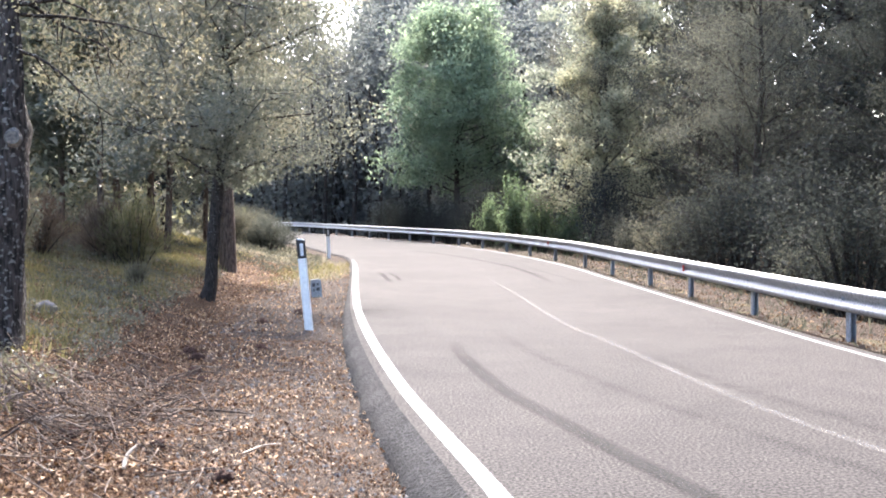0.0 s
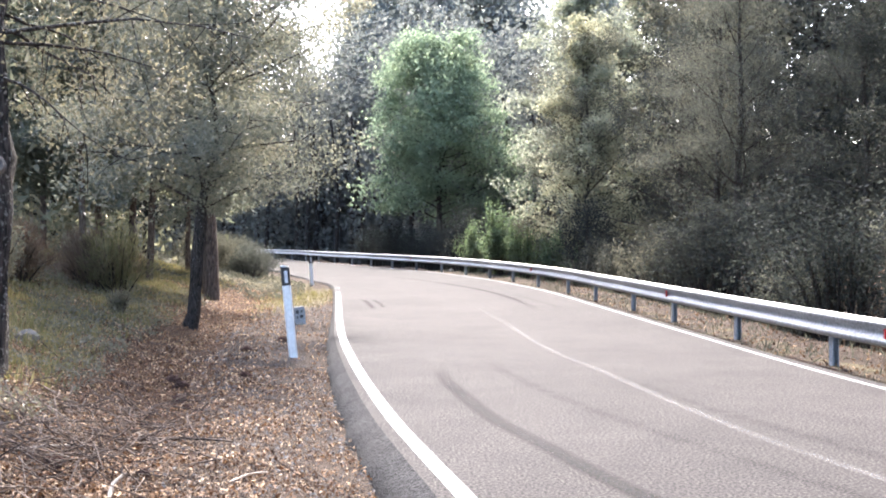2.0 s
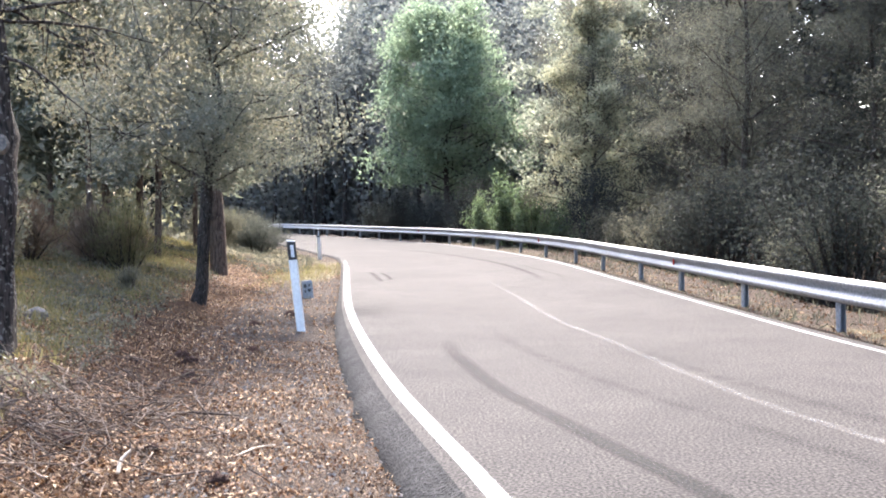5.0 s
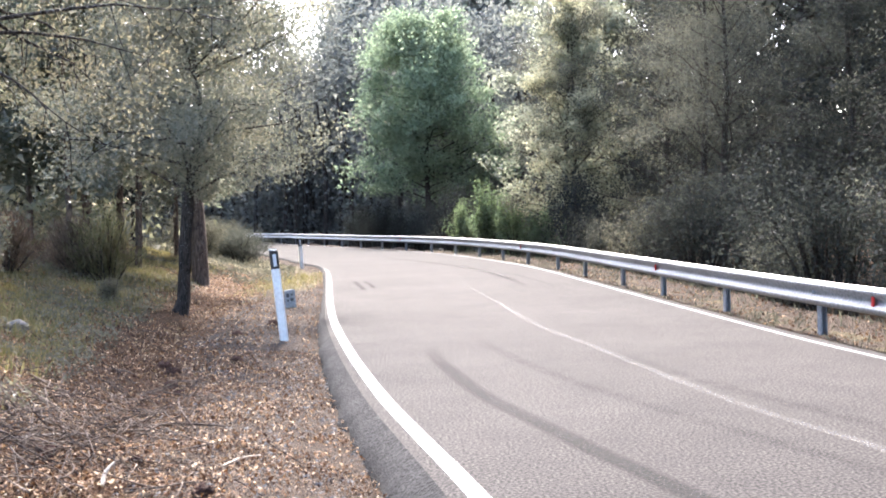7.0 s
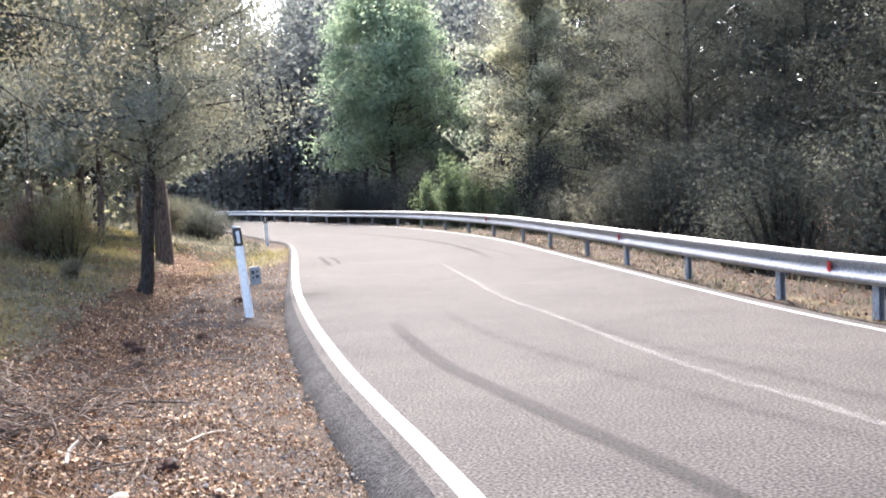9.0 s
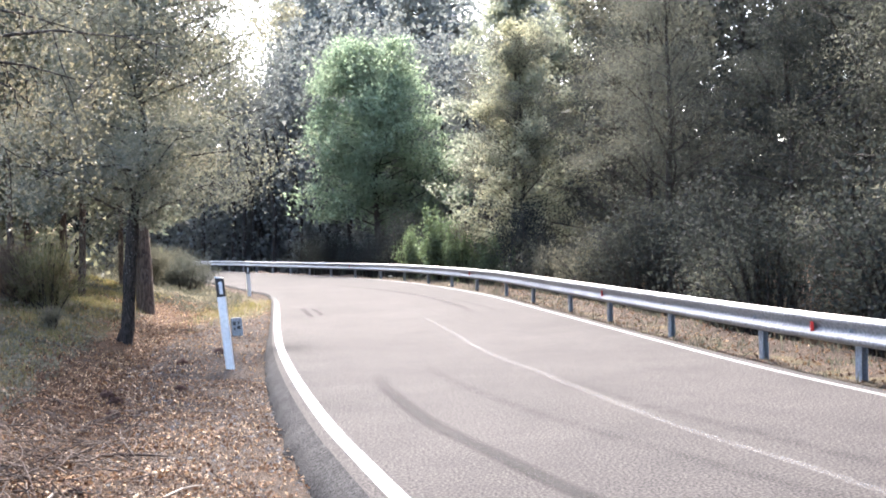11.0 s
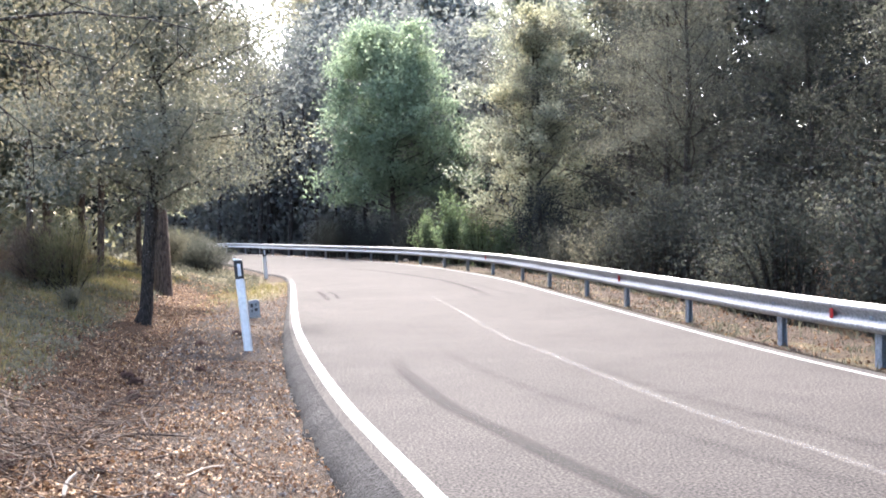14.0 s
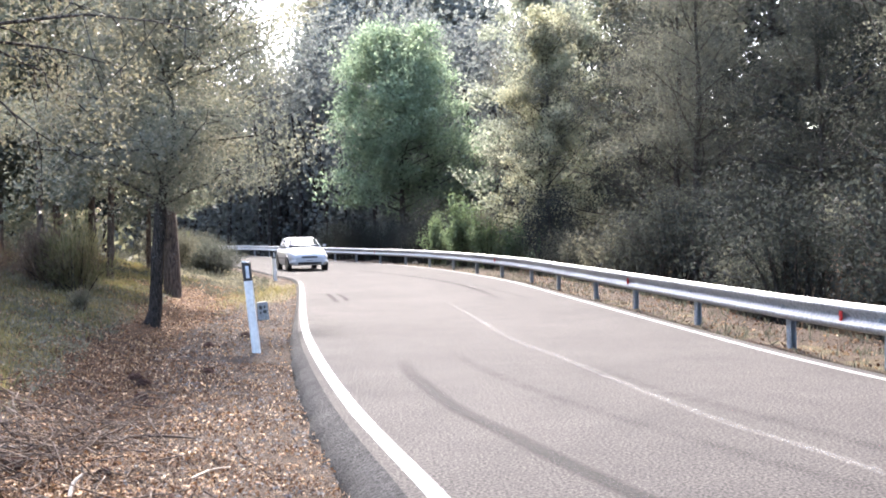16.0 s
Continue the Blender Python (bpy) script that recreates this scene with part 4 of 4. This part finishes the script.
    for x, y, s in ((-8.0, 42.5, 1.1), (-7.4, 35.0, 0.9), (-9.6, 46.0, 1.2)):
        copy_thing(road_bush, stand(x, y, 0, x * 40, s))
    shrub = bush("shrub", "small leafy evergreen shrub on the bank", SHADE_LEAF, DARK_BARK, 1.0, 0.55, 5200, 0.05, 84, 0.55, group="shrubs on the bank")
    plant(shrub, -6.2, 14.4, 0, 1.15)
    for x, y, s in ((-6.6, 15.4, 0.7), (-7.3, 13.6, 0.9), (-7.6, 15.9, 0.9), (-5.0, 16.6, 0.4)):
        copy_thing(shrub, stand(x, y, 0, x * 77, s))


def build_right_woods():
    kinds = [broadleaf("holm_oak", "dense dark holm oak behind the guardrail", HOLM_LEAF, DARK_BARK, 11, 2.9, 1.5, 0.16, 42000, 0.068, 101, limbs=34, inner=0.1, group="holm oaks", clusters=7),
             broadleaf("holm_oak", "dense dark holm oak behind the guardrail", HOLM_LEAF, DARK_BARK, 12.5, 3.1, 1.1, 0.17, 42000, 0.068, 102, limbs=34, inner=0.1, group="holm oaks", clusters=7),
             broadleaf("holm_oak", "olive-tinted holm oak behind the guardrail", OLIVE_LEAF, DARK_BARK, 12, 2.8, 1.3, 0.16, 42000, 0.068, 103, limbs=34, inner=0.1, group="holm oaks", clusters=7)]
    deep = [broadleaf("holm_oak", "tall dark holm oak for the deep wood and unseen shade trees", HOLM_LEAF, DARK_BARK, 12, 3.1, 1.2, 0.17, 11000, 0.2, 104, limbs=30, group="holm oaks", clusters=7, tight=0.17, inner=0.1, narrow=0.7, simple=True),
            broadleaf("holm_oak", "tall olive-tinted holm oak for the deep wood and unseen shade trees", OLIVE_LEAF, DARK_BARK, 12.5, 3.0, 1.2, 0.17, 11000, 0.2, 105, limbs=30, group="holm oaks", clusters=7, tight=0.17, inner=0.1, narrow=0.7, simple=True)]
    r = np.random.default_rng(17)
    nrm = normals2d(RIGHT)
    spots = []
    for y in np.arange(8.5, 40, 4.3):
        spots.append((y + r.uniform(-0.8, 0.8), r.uniform(4.4, 6.0), 0.9))
    for y in np.arange(6, 44, 5.2):
        spots.append((y + r.uniform(-1, 1), r.uniform(9.5, 11.5), 1.2))
    for y in np.arange(14, 48, 8):
        spots.append((y, r.uniform(16, 19), 1.5))
    used = set()
    # unseen trees beside and behind the camera, added to shade the right side
    spots += [(y, off, size) for y, off, size in ((-11, 5, 1.2), (-6, 6, 1.25), (-1.5, 5, 1.15), (3.5, 5.6, 1.2), (-8, 12, 1.4), (1, 12, 1.4))]
    spots += [(None, (-13.5, 19), 0.75), (None, (-10.5, 38.5), 0.8), (None, (-13, 43), 0.85), (None, (-15.5, 37), 0.9), (None, (-16, 28), 0.8),
              (None, (-14.5, 50), 1.1), (None, (-19, 46), 1.2), (None, (-20, 58), 1.1)]
    for i, (y, off, s) in enumerate(spots):
        if y is None:
            p, tree = off, deep[i % 2]
        else:
            k = along(RIGHT, y)
            p = RIGHT[k] - nrm[k] * off
            tree = deep[i % 2] if off > 8 or y < 5 else kinds[(i * 2) % 3 if y < 27 else (2 if i % 2 else 0)]
        m = stand(p[0], p[1], 0.1, float(r.uniform(0, 360)), s * float(r.uniform(0.88, 1.12)))
        if tree in used:
            copy_thing(tree, m)
        else:
            tree.matrix_basis = m
            used.add(tree)
    chestnut = broadleaf("chestnut_tree", "tall broad chestnut in fresh bright green leaf", GREEN_LEAF, DARK_BARK, 14.2, 4.3, 3.0, 0.2, 56000, 0.2, 111, limbs=46, clusters=9, inner=0.35, tight=0.14, limb_girth=0.26)
    plant(chestnut, 0.9, 60.5, 40)
    lime = broadleaf("false_acacia", "tall tree in pale yellow-green spring leaf", LIME_LEAF, DARK_BARK, 16.5, 3.0, 2.4, 0.17, 27000, 0.18, 112, limbs=36, clusters=7, inner=0.1)
    plant(lime, 7.6, 46.5, 0)
    copy_thing(lime, stand(12.0, 55, 0.1, 120, 1.1))
    copy_thing(lime, stand(6.2, 40.0, 0.1, 220, 0.68))
    sapling = bush("sapling", "bright green sapling behind the guardrail", SAPLING_LEAF, DARK_BARK, 2.9, 1.1, 4200, 0.12, 113, 0.5)
    plant(sapling, 3.0, 41.5)
    for x, y, turn, size in ((4.8, 39.0, 100, 0.7), (2.0, 43.5, 210, 0.75), (3.9, 40.2, 300, 0.85), (5.6, 37.0, 30, 0.6)):
        copy_thing(sapling, stand(x, y, 0, turn, size))
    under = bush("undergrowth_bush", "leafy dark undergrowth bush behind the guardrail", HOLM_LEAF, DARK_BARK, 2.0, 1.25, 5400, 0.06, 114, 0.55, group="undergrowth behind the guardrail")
    # lighter leaf colour stands for sunlight on this copy of the bush
    bright = bush("undergrowth_bush", "olive undergrowth bush behind the guardrail, sunlight in its leaf colour", OLIVE_LEAF, DARK_BARK, 1.7, 1.1, 5000, 0.06, 115, 0.55, group="undergrowth behind the guardrail")
    first = [True, True]
    for i, y in enumerate(np.arange(7, 62, 1.9)):
        k = along(RIGHT, y)
        off = r.uniform(2.6, 3.6)
        if 36 < y < 46:
            continue
        p = RIGHT[k] - nrm[k] * off
        # only the dark-coloured copy near the camera, where it is shady
        j = int(r.uniform() < 0.4 and y > 17)
        m = stand(p[0], p[1], 0, float(r.uniform(0, 360)), float(r.uniform(0.75, 1.35)))
        if first[j]:
            (under, bright)[j].matrix_basis, first[j] = m, False
        else:
            copy_thing((under, bright)[j], m)
    # the haze before these conifers is in their needle colour
    tall = conifer("conifer_tree", "tall conifer above the woods, its colour paled for haze", FAR_HAZE_NEEDLES, PINE_BARK, 26, 4.8, 5, 0.3, 9000, 1.0, 121, group="tall conifers", taper=0.62)
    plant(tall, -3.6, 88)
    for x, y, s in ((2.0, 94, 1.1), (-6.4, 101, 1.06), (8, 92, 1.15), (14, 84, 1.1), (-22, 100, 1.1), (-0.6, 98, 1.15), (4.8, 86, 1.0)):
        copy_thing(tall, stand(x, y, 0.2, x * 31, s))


def build_inner_woods():
    r = np.random.default_rng(95)
    x, y = r.uniform(-38, -8, 1500), r.uniform(18, 84, 1500)
    s = lateral(LEFT, x, y)
    keep = (s > 5.5) & (x < -0.16 * y - 3.2)
    x, y = x[keep][:620], y[keep][:620]
    z = ground_height(x, y) + 9.5 * r.uniform(0, 1, len(x)) ** 1.4
    c, per = np.stack([x, y, z], 1), 150
    pts = np.repeat(c, per, 0) + r.normal(size=(len(c) * per, 3)) * np.array([0.9, 0.9, 0.7])
    me = leaf_mesh("inner_woods", pts, 0.24, NEEDLES, 0.5, 0.35, 96, simple=True)
    tagged(new("inner_woods", me), "dense olive-green thicket on the inside of the bend", "woods", kind="stuff")


def build_far_woods():
    r = np.random.default_rng(91)
    n = 2500
    a = np.radians(np.where(np.arange(n) < 2000, r.uniform(-24, 10, n), r.uniform(10, 34, n)))
    d = 62 + 45 * r.uniform(0, 1, n) ** 1.2
    x, y = d * np.sin(a), d * np.cos(a)
    s, rr = lateral(LEFT, x, y), -lateral(RIGHT, x, y)
    ok = ((rr > 6) | (s > 5)) & ~((np.hypot(x + 0.3, y - 58) < 5.5))
    x, y, d, a = x[ok], y[ok], d[ok], a[ok]
    a2, d2 = np.radians(r.uniform(-16, 0, 900)), r.uniform(77, 112, 900)
    x2, y2 = d2 * np.sin(a2), d2 * np.cos(a2)
    behind = -lateral(RIGHT, x2, y2) > 5
    x, y, d, a = (np.concatenate([p, q[behind]]) for p, q in ((x, x2), (y, y2), (d, d2), (a, a2)))
    gap = np.exp(-((np.degrees(a) + 6.1) / 1.7) ** 2)
    top = np.minimum(d * np.tan(np.radians(14.6 - 4.0 * gap)), 25) * r.uniform(0.75, 1.1, len(x))
    z = ground_height(x, y) + top * r.uniform(0.0, 1, len(x)) ** 1.5
    per = 140
    c = np.stack([x, y, z], 1)
    pts = np.repeat(c, per, 0) + r.normal(size=(len(c) * per, 3)) * np.repeat(r.uniform(0.8, 1.9, len(c)), per)[:, None] * np.array([1, 1, 0.8])
    # leaf colour already greyed for the haze of distance
    me = leaf_mesh("far_woods", pts, 0.35, FAR_HAZE_LEAF, 0.75, 0.35, 92, simple=True)
    tagged(new("far_woods", me), "dense woods on the slope beyond the bend, leaf colour greyed for haze", "woods", kind="stuff")
    verts, faces = [], []
    for i in range(0, len(c), 9):
        g = float(ground_height(c[i, 0], c[i, 1])[0])
        tube(verts, faces, [(c[i, 0], c[i, 1], g - 0.3), (c[i, 0] + 0.2, c[i, 1], g + 5), (c[i, 0] + r.normal(0, 0.5), c[i, 1], g + 11)], [0.2, 0.15, 0.08], 5)
    tagged(new("far_trunks", quads("far_trunks", verts, faces, DARK_BARK, True)), "dark trunks inside the far woods", "woods", kind="stuff")


# ---- the car ----
def loft(sections, mat_name="loft", cap=True):
    """A closed skin through rings of points of equal count."""
    bm = bmesh.new()
    rings = [[bm.verts.new(p) for p in sec] for sec in sections]
    n = len(rings[0])
    for a, b in zip(rings, rings[1:]):
        for i in range(n):
            f = bm.faces.new((a[i], a[(i + 1) % n], b[(i + 1) % n], b[i]))
            f.smooth = True
    if cap:
        bm.faces.new(rings[0][::-1])
        bm.faces.new(rings[-1])
    bmesh.ops.recalc_face_normals(bm, faces=bm.faces[:])
    return bm


def body_ring(y, half, z0, z1, crown=0.03):
    """One cross-section of the car's lower body: sills, bulging flanks and a crowned top."""
    side = [(half * 0.86, z0), (half * 0.97, z0 + 0.08), (half, z0 + (z1 - z0) * 0.45), (half * 0.985, z0 + (z1 - z0) * 0.7), (half * 0.95, z1 - 0.05), (half * 0.88, z1), (half * 0.45, z1 + crown)]
    pts = side + [(-x, z) for x, z in side[::-1]]
    return [(x, y, z) for x, z in pts]


def panel(corners, thick, n=4):
    """A slightly bowed pane or panel through four corners, with thickness."""
    bm = bmesh.new()
    a, b, c, d = (Vector(p) for p in corners)
    nrm = (b - a).cross(d - a).normalized()
    grid = []
    for layer in (0, 1):
        for i in range(n + 1):
            for j in range(n + 1):
                u, v = i / n, j / n
                p = (a * (1 - u) + b * u) * (1 - v) + (d * (1 - u) + c * u) * v
                grid.append(bm.verts.new(p + nrm * (0.025 * math.sin(math.pi * u) * math.sin(math.pi * v) + thick * layer)))
    k, w = (n + 1) ** 2, n + 1
    for i in range(n):
        for j in range(n):
            q = [i * w + j, (i + 1) * w + j, (i + 1) * w + j + 1, i * w + j + 1]
            bm.faces.new([grid[x + k] for x in q]).smooth = True
            bm.faces.new([grid[x] for x in q[::-1]]).smooth = True
    rim = [i * w for i in range(n)] + [n * w + j for j in range(n)] + [(n - i) * w + n for i in range(n)] + [n - j for j in range(n)]
    for p, q in zip(rim, rim[1:] + rim[:1]):
        bm.faces.new((grid[p], grid[q], grid[q + k], grid[p + k]))
    bmesh.ops.recalc_face_normals(bm, faces=bm.faces[:])
    return bm


def lathe(profile, segments=28):
    """A ring turned about the x axis from (radius, x) points."""
    secs = []
    for i in range(segments):
        a = 2 * math.pi * i / segments
        secs.append([(x, r * math.cos(a), r * math.sin(a)) for r, x in profile])
    return loft(secs + secs[:1], cap=False)


def build_wheel(car, x, y, radius=0.285):
    side = 1 if x > 0 else -1
    hub = new("wheel")
    hub.parent = car
    w = 0.085
    part("tyre", lathe([(radius - 0.085, -w), (radius - 0.02, -w), (radius, -w * 0.7), (radius, w * 0.7), (radius - 0.02, w), (radius - 0.085, w), (radius - 0.085, -w)]), PLASTIC_BLACK, hub)
    rim = lathe([(radius - 0.086, -w * 0.9), (radius - 0.086, w * 0.95), (radius - 0.105, w * 0.95), (radius - 0.12, w * 0.3), (radius - 0.12, -w * 0.9), (radius - 0.086, -w * 0.9)])
    for i in range(5):
        bmesh.ops.create_cube(rim, size=1.0, matrix=Matrix.Rotation(radians(72 * i), 4, "X") @ Matrix.Translation((side * w * 0.55, 0, 0.09)) @ Matrix.Diagonal((0.03, 0.05, 0.17, 1)))
    bmesh.ops.create_cone(rim, cap_ends=True, segments=16, radius1=0.05, radius2=0.045, depth=0.05, matrix=Matrix.Translation((side * w * 0.55, 0, 0)) @ Matrix.Rotation(radians(90), 4, "Y"))
    part("rim", rim, CAR_RIM, hub)
    hub.matrix_basis = pose(x, y, radius)
    return hub


CAR_WHITE = two_scale("white_car_paint", (0.5, 0.505, 0.515), (0.56, 0.56, 0.57), (0.46, 0.465, 0.475), 1.5, 30, 0.3, 0.02, 0.001, 0.0, 0.5)
CAR_TRIM = two_scale("grey_bumper_plastic", (0.2, 0.21, 0.22), (0.28, 0.29, 0.3), (0.15, 0.15, 0.16), 4, 40, 0.5, 0.1, 0.002)
CAR_RIM = two_scale("alloy_rim", (0.45, 0.46, 0.48), (0.52, 0.53, 0.55), (0.3, 0.3, 0.32), 5, 40, 0.35, 0.05, 0.002, 0.7)
CAR_GLASS, _, _gb = material("tinted_car_glass", 0.05, 0.0, 0.5)
_gb.inputs["Base Color"].default_value = (0.03, 0.035, 0.04, 1)
_gb.inputs["IOR"].default_value = 1.45
# pale headlamp lens with a weak emission of its own
HEADLAMP_LENS, _, _lb = material("glowing_headlamp_lens", 0.1, 0.0, 0.8)
_lb.inputs["Base Color"].default_value = (0.8, 0.8, 0.78, 1)
_lb.inputs["Emission Color"].default_value = (1.0, 0.93, 0.78, 1)
_lb.inputs["Emission Strength"].default_value = 0.15


def build_car():
    car = tagged(new("car"), "small white hatchback car driving along the bend", "car")
    secs = [body_ring(-1.83, 0.66, 0.34, 0.74, 0.01), body_ring(-1.76, 0.76, 0.26, 0.86), body_ring(-1.3, 0.8, 0.22, 0.9), body_ring(-0.4, 0.8, 0.2, 0.9), body_ring(0.55, 0.8, 0.2, 0.9),
            body_ring(0.85, 0.79, 0.21, 0.87, 0.05), body_ring(1.3, 0.77, 0.22, 0.79, 0.06), body_ring(1.58, 0.73, 0.23, 0.7, 0.06), body_ring(1.74, 0.66, 0.26, 0.6, 0.03), body_ring(1.8, 0.57, 0.3, 0.52, 0.0)]
    part("body", loft(secs), CAR_WHITE, car)
    # greenhouse: rings from screen to tailgate
    rings = []
    for y0, y1, z, hb, ht in ((0.72, 0.72, 0.9, 0.72, 0.68), (0.4, 0.4, 1.06, 0.735, 0.66), (0.02, 0.02, 1.25, 0.74, 0.6), (-0.35, -0.35, 1.31, 0.745, 0.57), (-1.0, -1.0, 1.3, 0.74, 0.56), (-1.42, -1.42, 1.22, 0.725, 0.55), (-1.62, -1.62, 1.04, 0.7, 0.58), (-1.74, -1.74, 0.9, 0.68, 0.62)):
        low = 0.86
        rings.append([(hb, y0, low), (hb * 0.5 + ht * 0.5, y0, (low + z) / 2), (ht, y0, z - 0.03), (ht * 0.85, y0, z), (-ht * 0.85, y0, z), (-ht, y0, z - 0.03), (-(hb * 0.5 + ht * 0.5), y0, (low + z) / 2), (-hb, y0, low)])
    part("roof", loft(rings), CAR_WHITE, car)
    part("windscreen", panel([(-0.62, 0.74, 0.955), (0.62, 0.74, 0.955), (0.52, 0.12, 1.265), (-0.52, 0.12, 1.265)], 0.012), CAR_GLASS, car, "windscreen reflecting the pale sky")
    part("rear_window", panel([(0.56, -1.68, 1.0), (-0.56, -1.68, 1.0), (-0.48, -1.47, 1.21), (0.48, -1.47, 1.21)], 0.008), CAR_GLASS, car)
    for sgn in (1, -1):
        c = [(0.738 * sgn, 0.34, 0.93), (0.735 * sgn, -0.45, 0.93), (0.6 * sgn, -0.42, 1.24), (0.63 * sgn, -0.05, 1.2)]
        part("side_window", panel(c if sgn > 0 else [c[1], c[0], c[3], c[2]], 0.012), CAR_GLASS, car)
        c = [(0.735 * sgn, -0.52, 0.93), (0.715 * sgn, -1.35, 0.95), (0.575 * sgn, -1.25, 1.21), (0.595 * sgn, -0.5, 1.24)]
        part("side_window", panel(c if sgn > 0 else [c[1], c[0], c[3], c[2]], 0.012), CAR_GLASS, car)
        lamp = bmesh.new()
        bmesh.ops.create_uvsphere(lamp, u_segments=14, v_segments=8, radius=1, matrix=Matrix.Translation((0.5 * sgn, 1.63, 0.6)) @ Matrix.Rotation(radians(-12 * sgn), 4, "Z") @ Matrix.Rotation(radians(-25), 4, "X") @ Matrix.Diagonal((0.165, 0.06, 0.085, 1)))
        part("headlight", lamp, HEADLAMP_LENS, car, "headlight with a faint glow")
        fog = bmesh.new()
        bmesh.ops.create_cone(fog, cap_ends=True, segments=16, radius1=0.06, radius2=0.055, depth=0.05, matrix=Matrix.Translation((0.5 * sgn, 1.775, 0.36)) @ Matrix.Rotation(radians(90), 4, "X"))
        part("fog_light", fog, PLASTIC_BLACK, car)
        mir = box_bm(0.15, 0.09, 0.1, 0.03, (0.86 * sgn, 0.42, 0.97))
        part("mirror", mir, CAR_WHITE, car)
        part("rear_light", box_bm(0.16, 0.03, 0.24, 0.012, (0.62 * sgn, -1.79, 0.72)), RED_REFLECTOR, car)
        part("door_seam", box_bm(0.006, 0.012, 0.6, 0, (0.802 * sgn, 0.6, 0.55)), CAR_TRIM, car)
        part("side_strip", box_bm(0.012, 2.1, 0.05, 0.004, (0.803 * sgn, -0.25, 0.5)), CAR_TRIM, car)
    part("bumper", loft([body_ring(1.62, 0.77, 0.24, 0.46, 0.0), body_ring(1.74, 0.73, 0.23, 0.46, 0.0), body_ring(1.84, 0.6, 0.26, 0.44, 0.0)]), CAR_WHITE, car)
    part("air_intake", box_bm(0.94, 0.03, 0.1, 0.01, (0, 1.835, 0.31)), PLASTIC_BLACK, car)
    part("grille", box_bm(0.62, 0.05, 0.065, 0.01, (0, 1.785, 0.55)), PLASTIC_BLACK, car)
    part("badge", box_bm(0.07, 0.02, 0.07, 0.012, (0, 1.8, 0.585)), CAR_RIM, car)
    part("number_plate", box_bm(0.36, 0.012, 0.09, 0.004, (0, 1.85, 0.42)), PLASTIC_WHITE, car)
    part("plate_bar", box_bm(0.26, 0.004, 0.045, 0, (0, 1.858, 0.42)), CAR_TRIM, car)
    for sgn in (1, -1):
        v, f = [], []
        tube(v, f, [(0.35 * sgn - 0.3, 0.72, 0.94), (0.35 * sgn, 0.7, 0.965), (0.35 * sgn + 0.2, 0.68, 0.975)], [0.008, 0.008, 0.006], 5)
        part("wiper", quads("wiper", v, f, PLASTIC_BLACK, True), PLASTIC_BLACK, car)
    for x in (0.71, -0.71):
        for y in (1.1, -1.28):
            build_wheel(car, x, y)
    # dark wheel arches behind the tyres
    for x in (0.72, -0.72):
        for y in (1.1, -1.28):
            arch = bmesh.new()
            bmesh.ops.create_cone(arch, cap_ends=True, segments=20, radius1=0.33, radius2=0.33, depth=0.17, matrix=Matrix.Translation((x, y, 0.3)) @ Matrix.Rotation(radians(90), 4, "Y"))
            part("wheel_arch", arch, PLASTIC_BLACK, car)
    return car


CAR_WAY = curve([(-228, 108.5), (-150, 107), (-98, 102.5), (-60, 96.5), (-38, 88.5), (-25, 79.5), (-16.0, 74.2), (-12.8, 71.2), (-10.9, 67.3), (-9.1, 62.3), (-6.95, 55.2), (-4.88, 47.3), (-3.1, 39.2), (-1.0, 30)], 1200)


def motions(car):
    step = np.concatenate([[0], np.cumsum(np.linalg.norm(np.diff(CAR_WAY, axis=0), axis=1))])
    k = int(np.abs(CAR_WAY[850:, 1] - 40.3).argmin()) + 850
    last = step[k] - 1.1  # the front axle runs ahead of the car's middle
    rows = []
    for i in range(161):
        t = i / 10
        s = last - 33.0 * (16 - t) if t > 10 else max(0.0, last - 33.0 * 6 - 2.0 * (10 - t))
        x, y = (float(np.interp(s, step, CAR_WAY[:, j])) for j in (0, 1))
        x2, y2 = (float(np.interp(s + 1.1, step, CAR_WAY[:, j])) for j in (0, 1))
        a = math.degrees(math.atan2(y2 - y, x2 - x)) - 87.5  # the nose turns in to the bend
        rows.append((t, pose(x, y, 0.0, 0, 0, a)))
    walk(car, rows)
    for wheel in [o for o in car.children if o.name.startswith("wheel") and o.type == "EMPTY"]:
        p = wheel.matrix_basis.translation.copy()
        walk(wheel, [(f / FPS, pose(p.x, p.y, p.z, -53 * f % 360)) for f in range(0, 16 * FPS + 1)])


build_ground()
build_road()
build_guardrail()
build_delineator(-1.865, 14.1, float(ground_height(-1.865, 14.1)[0]), 1.27, -5.2, 8, "white plastic road post with black band, leaning")
build_delineator(-3.8, 33.7, float(ground_height(-3.8, 33.7)[0]), 1.0, -2.5, 10, "white plastic road post with black band at the bend")
build_marker_stone()
build_left_woods()
build_right_woods()
build_inner_woods()
build_far_woods()
build_litter()
build_gravel()
build_grass()
build_twigs()
build_lumps()
motions(build_car())
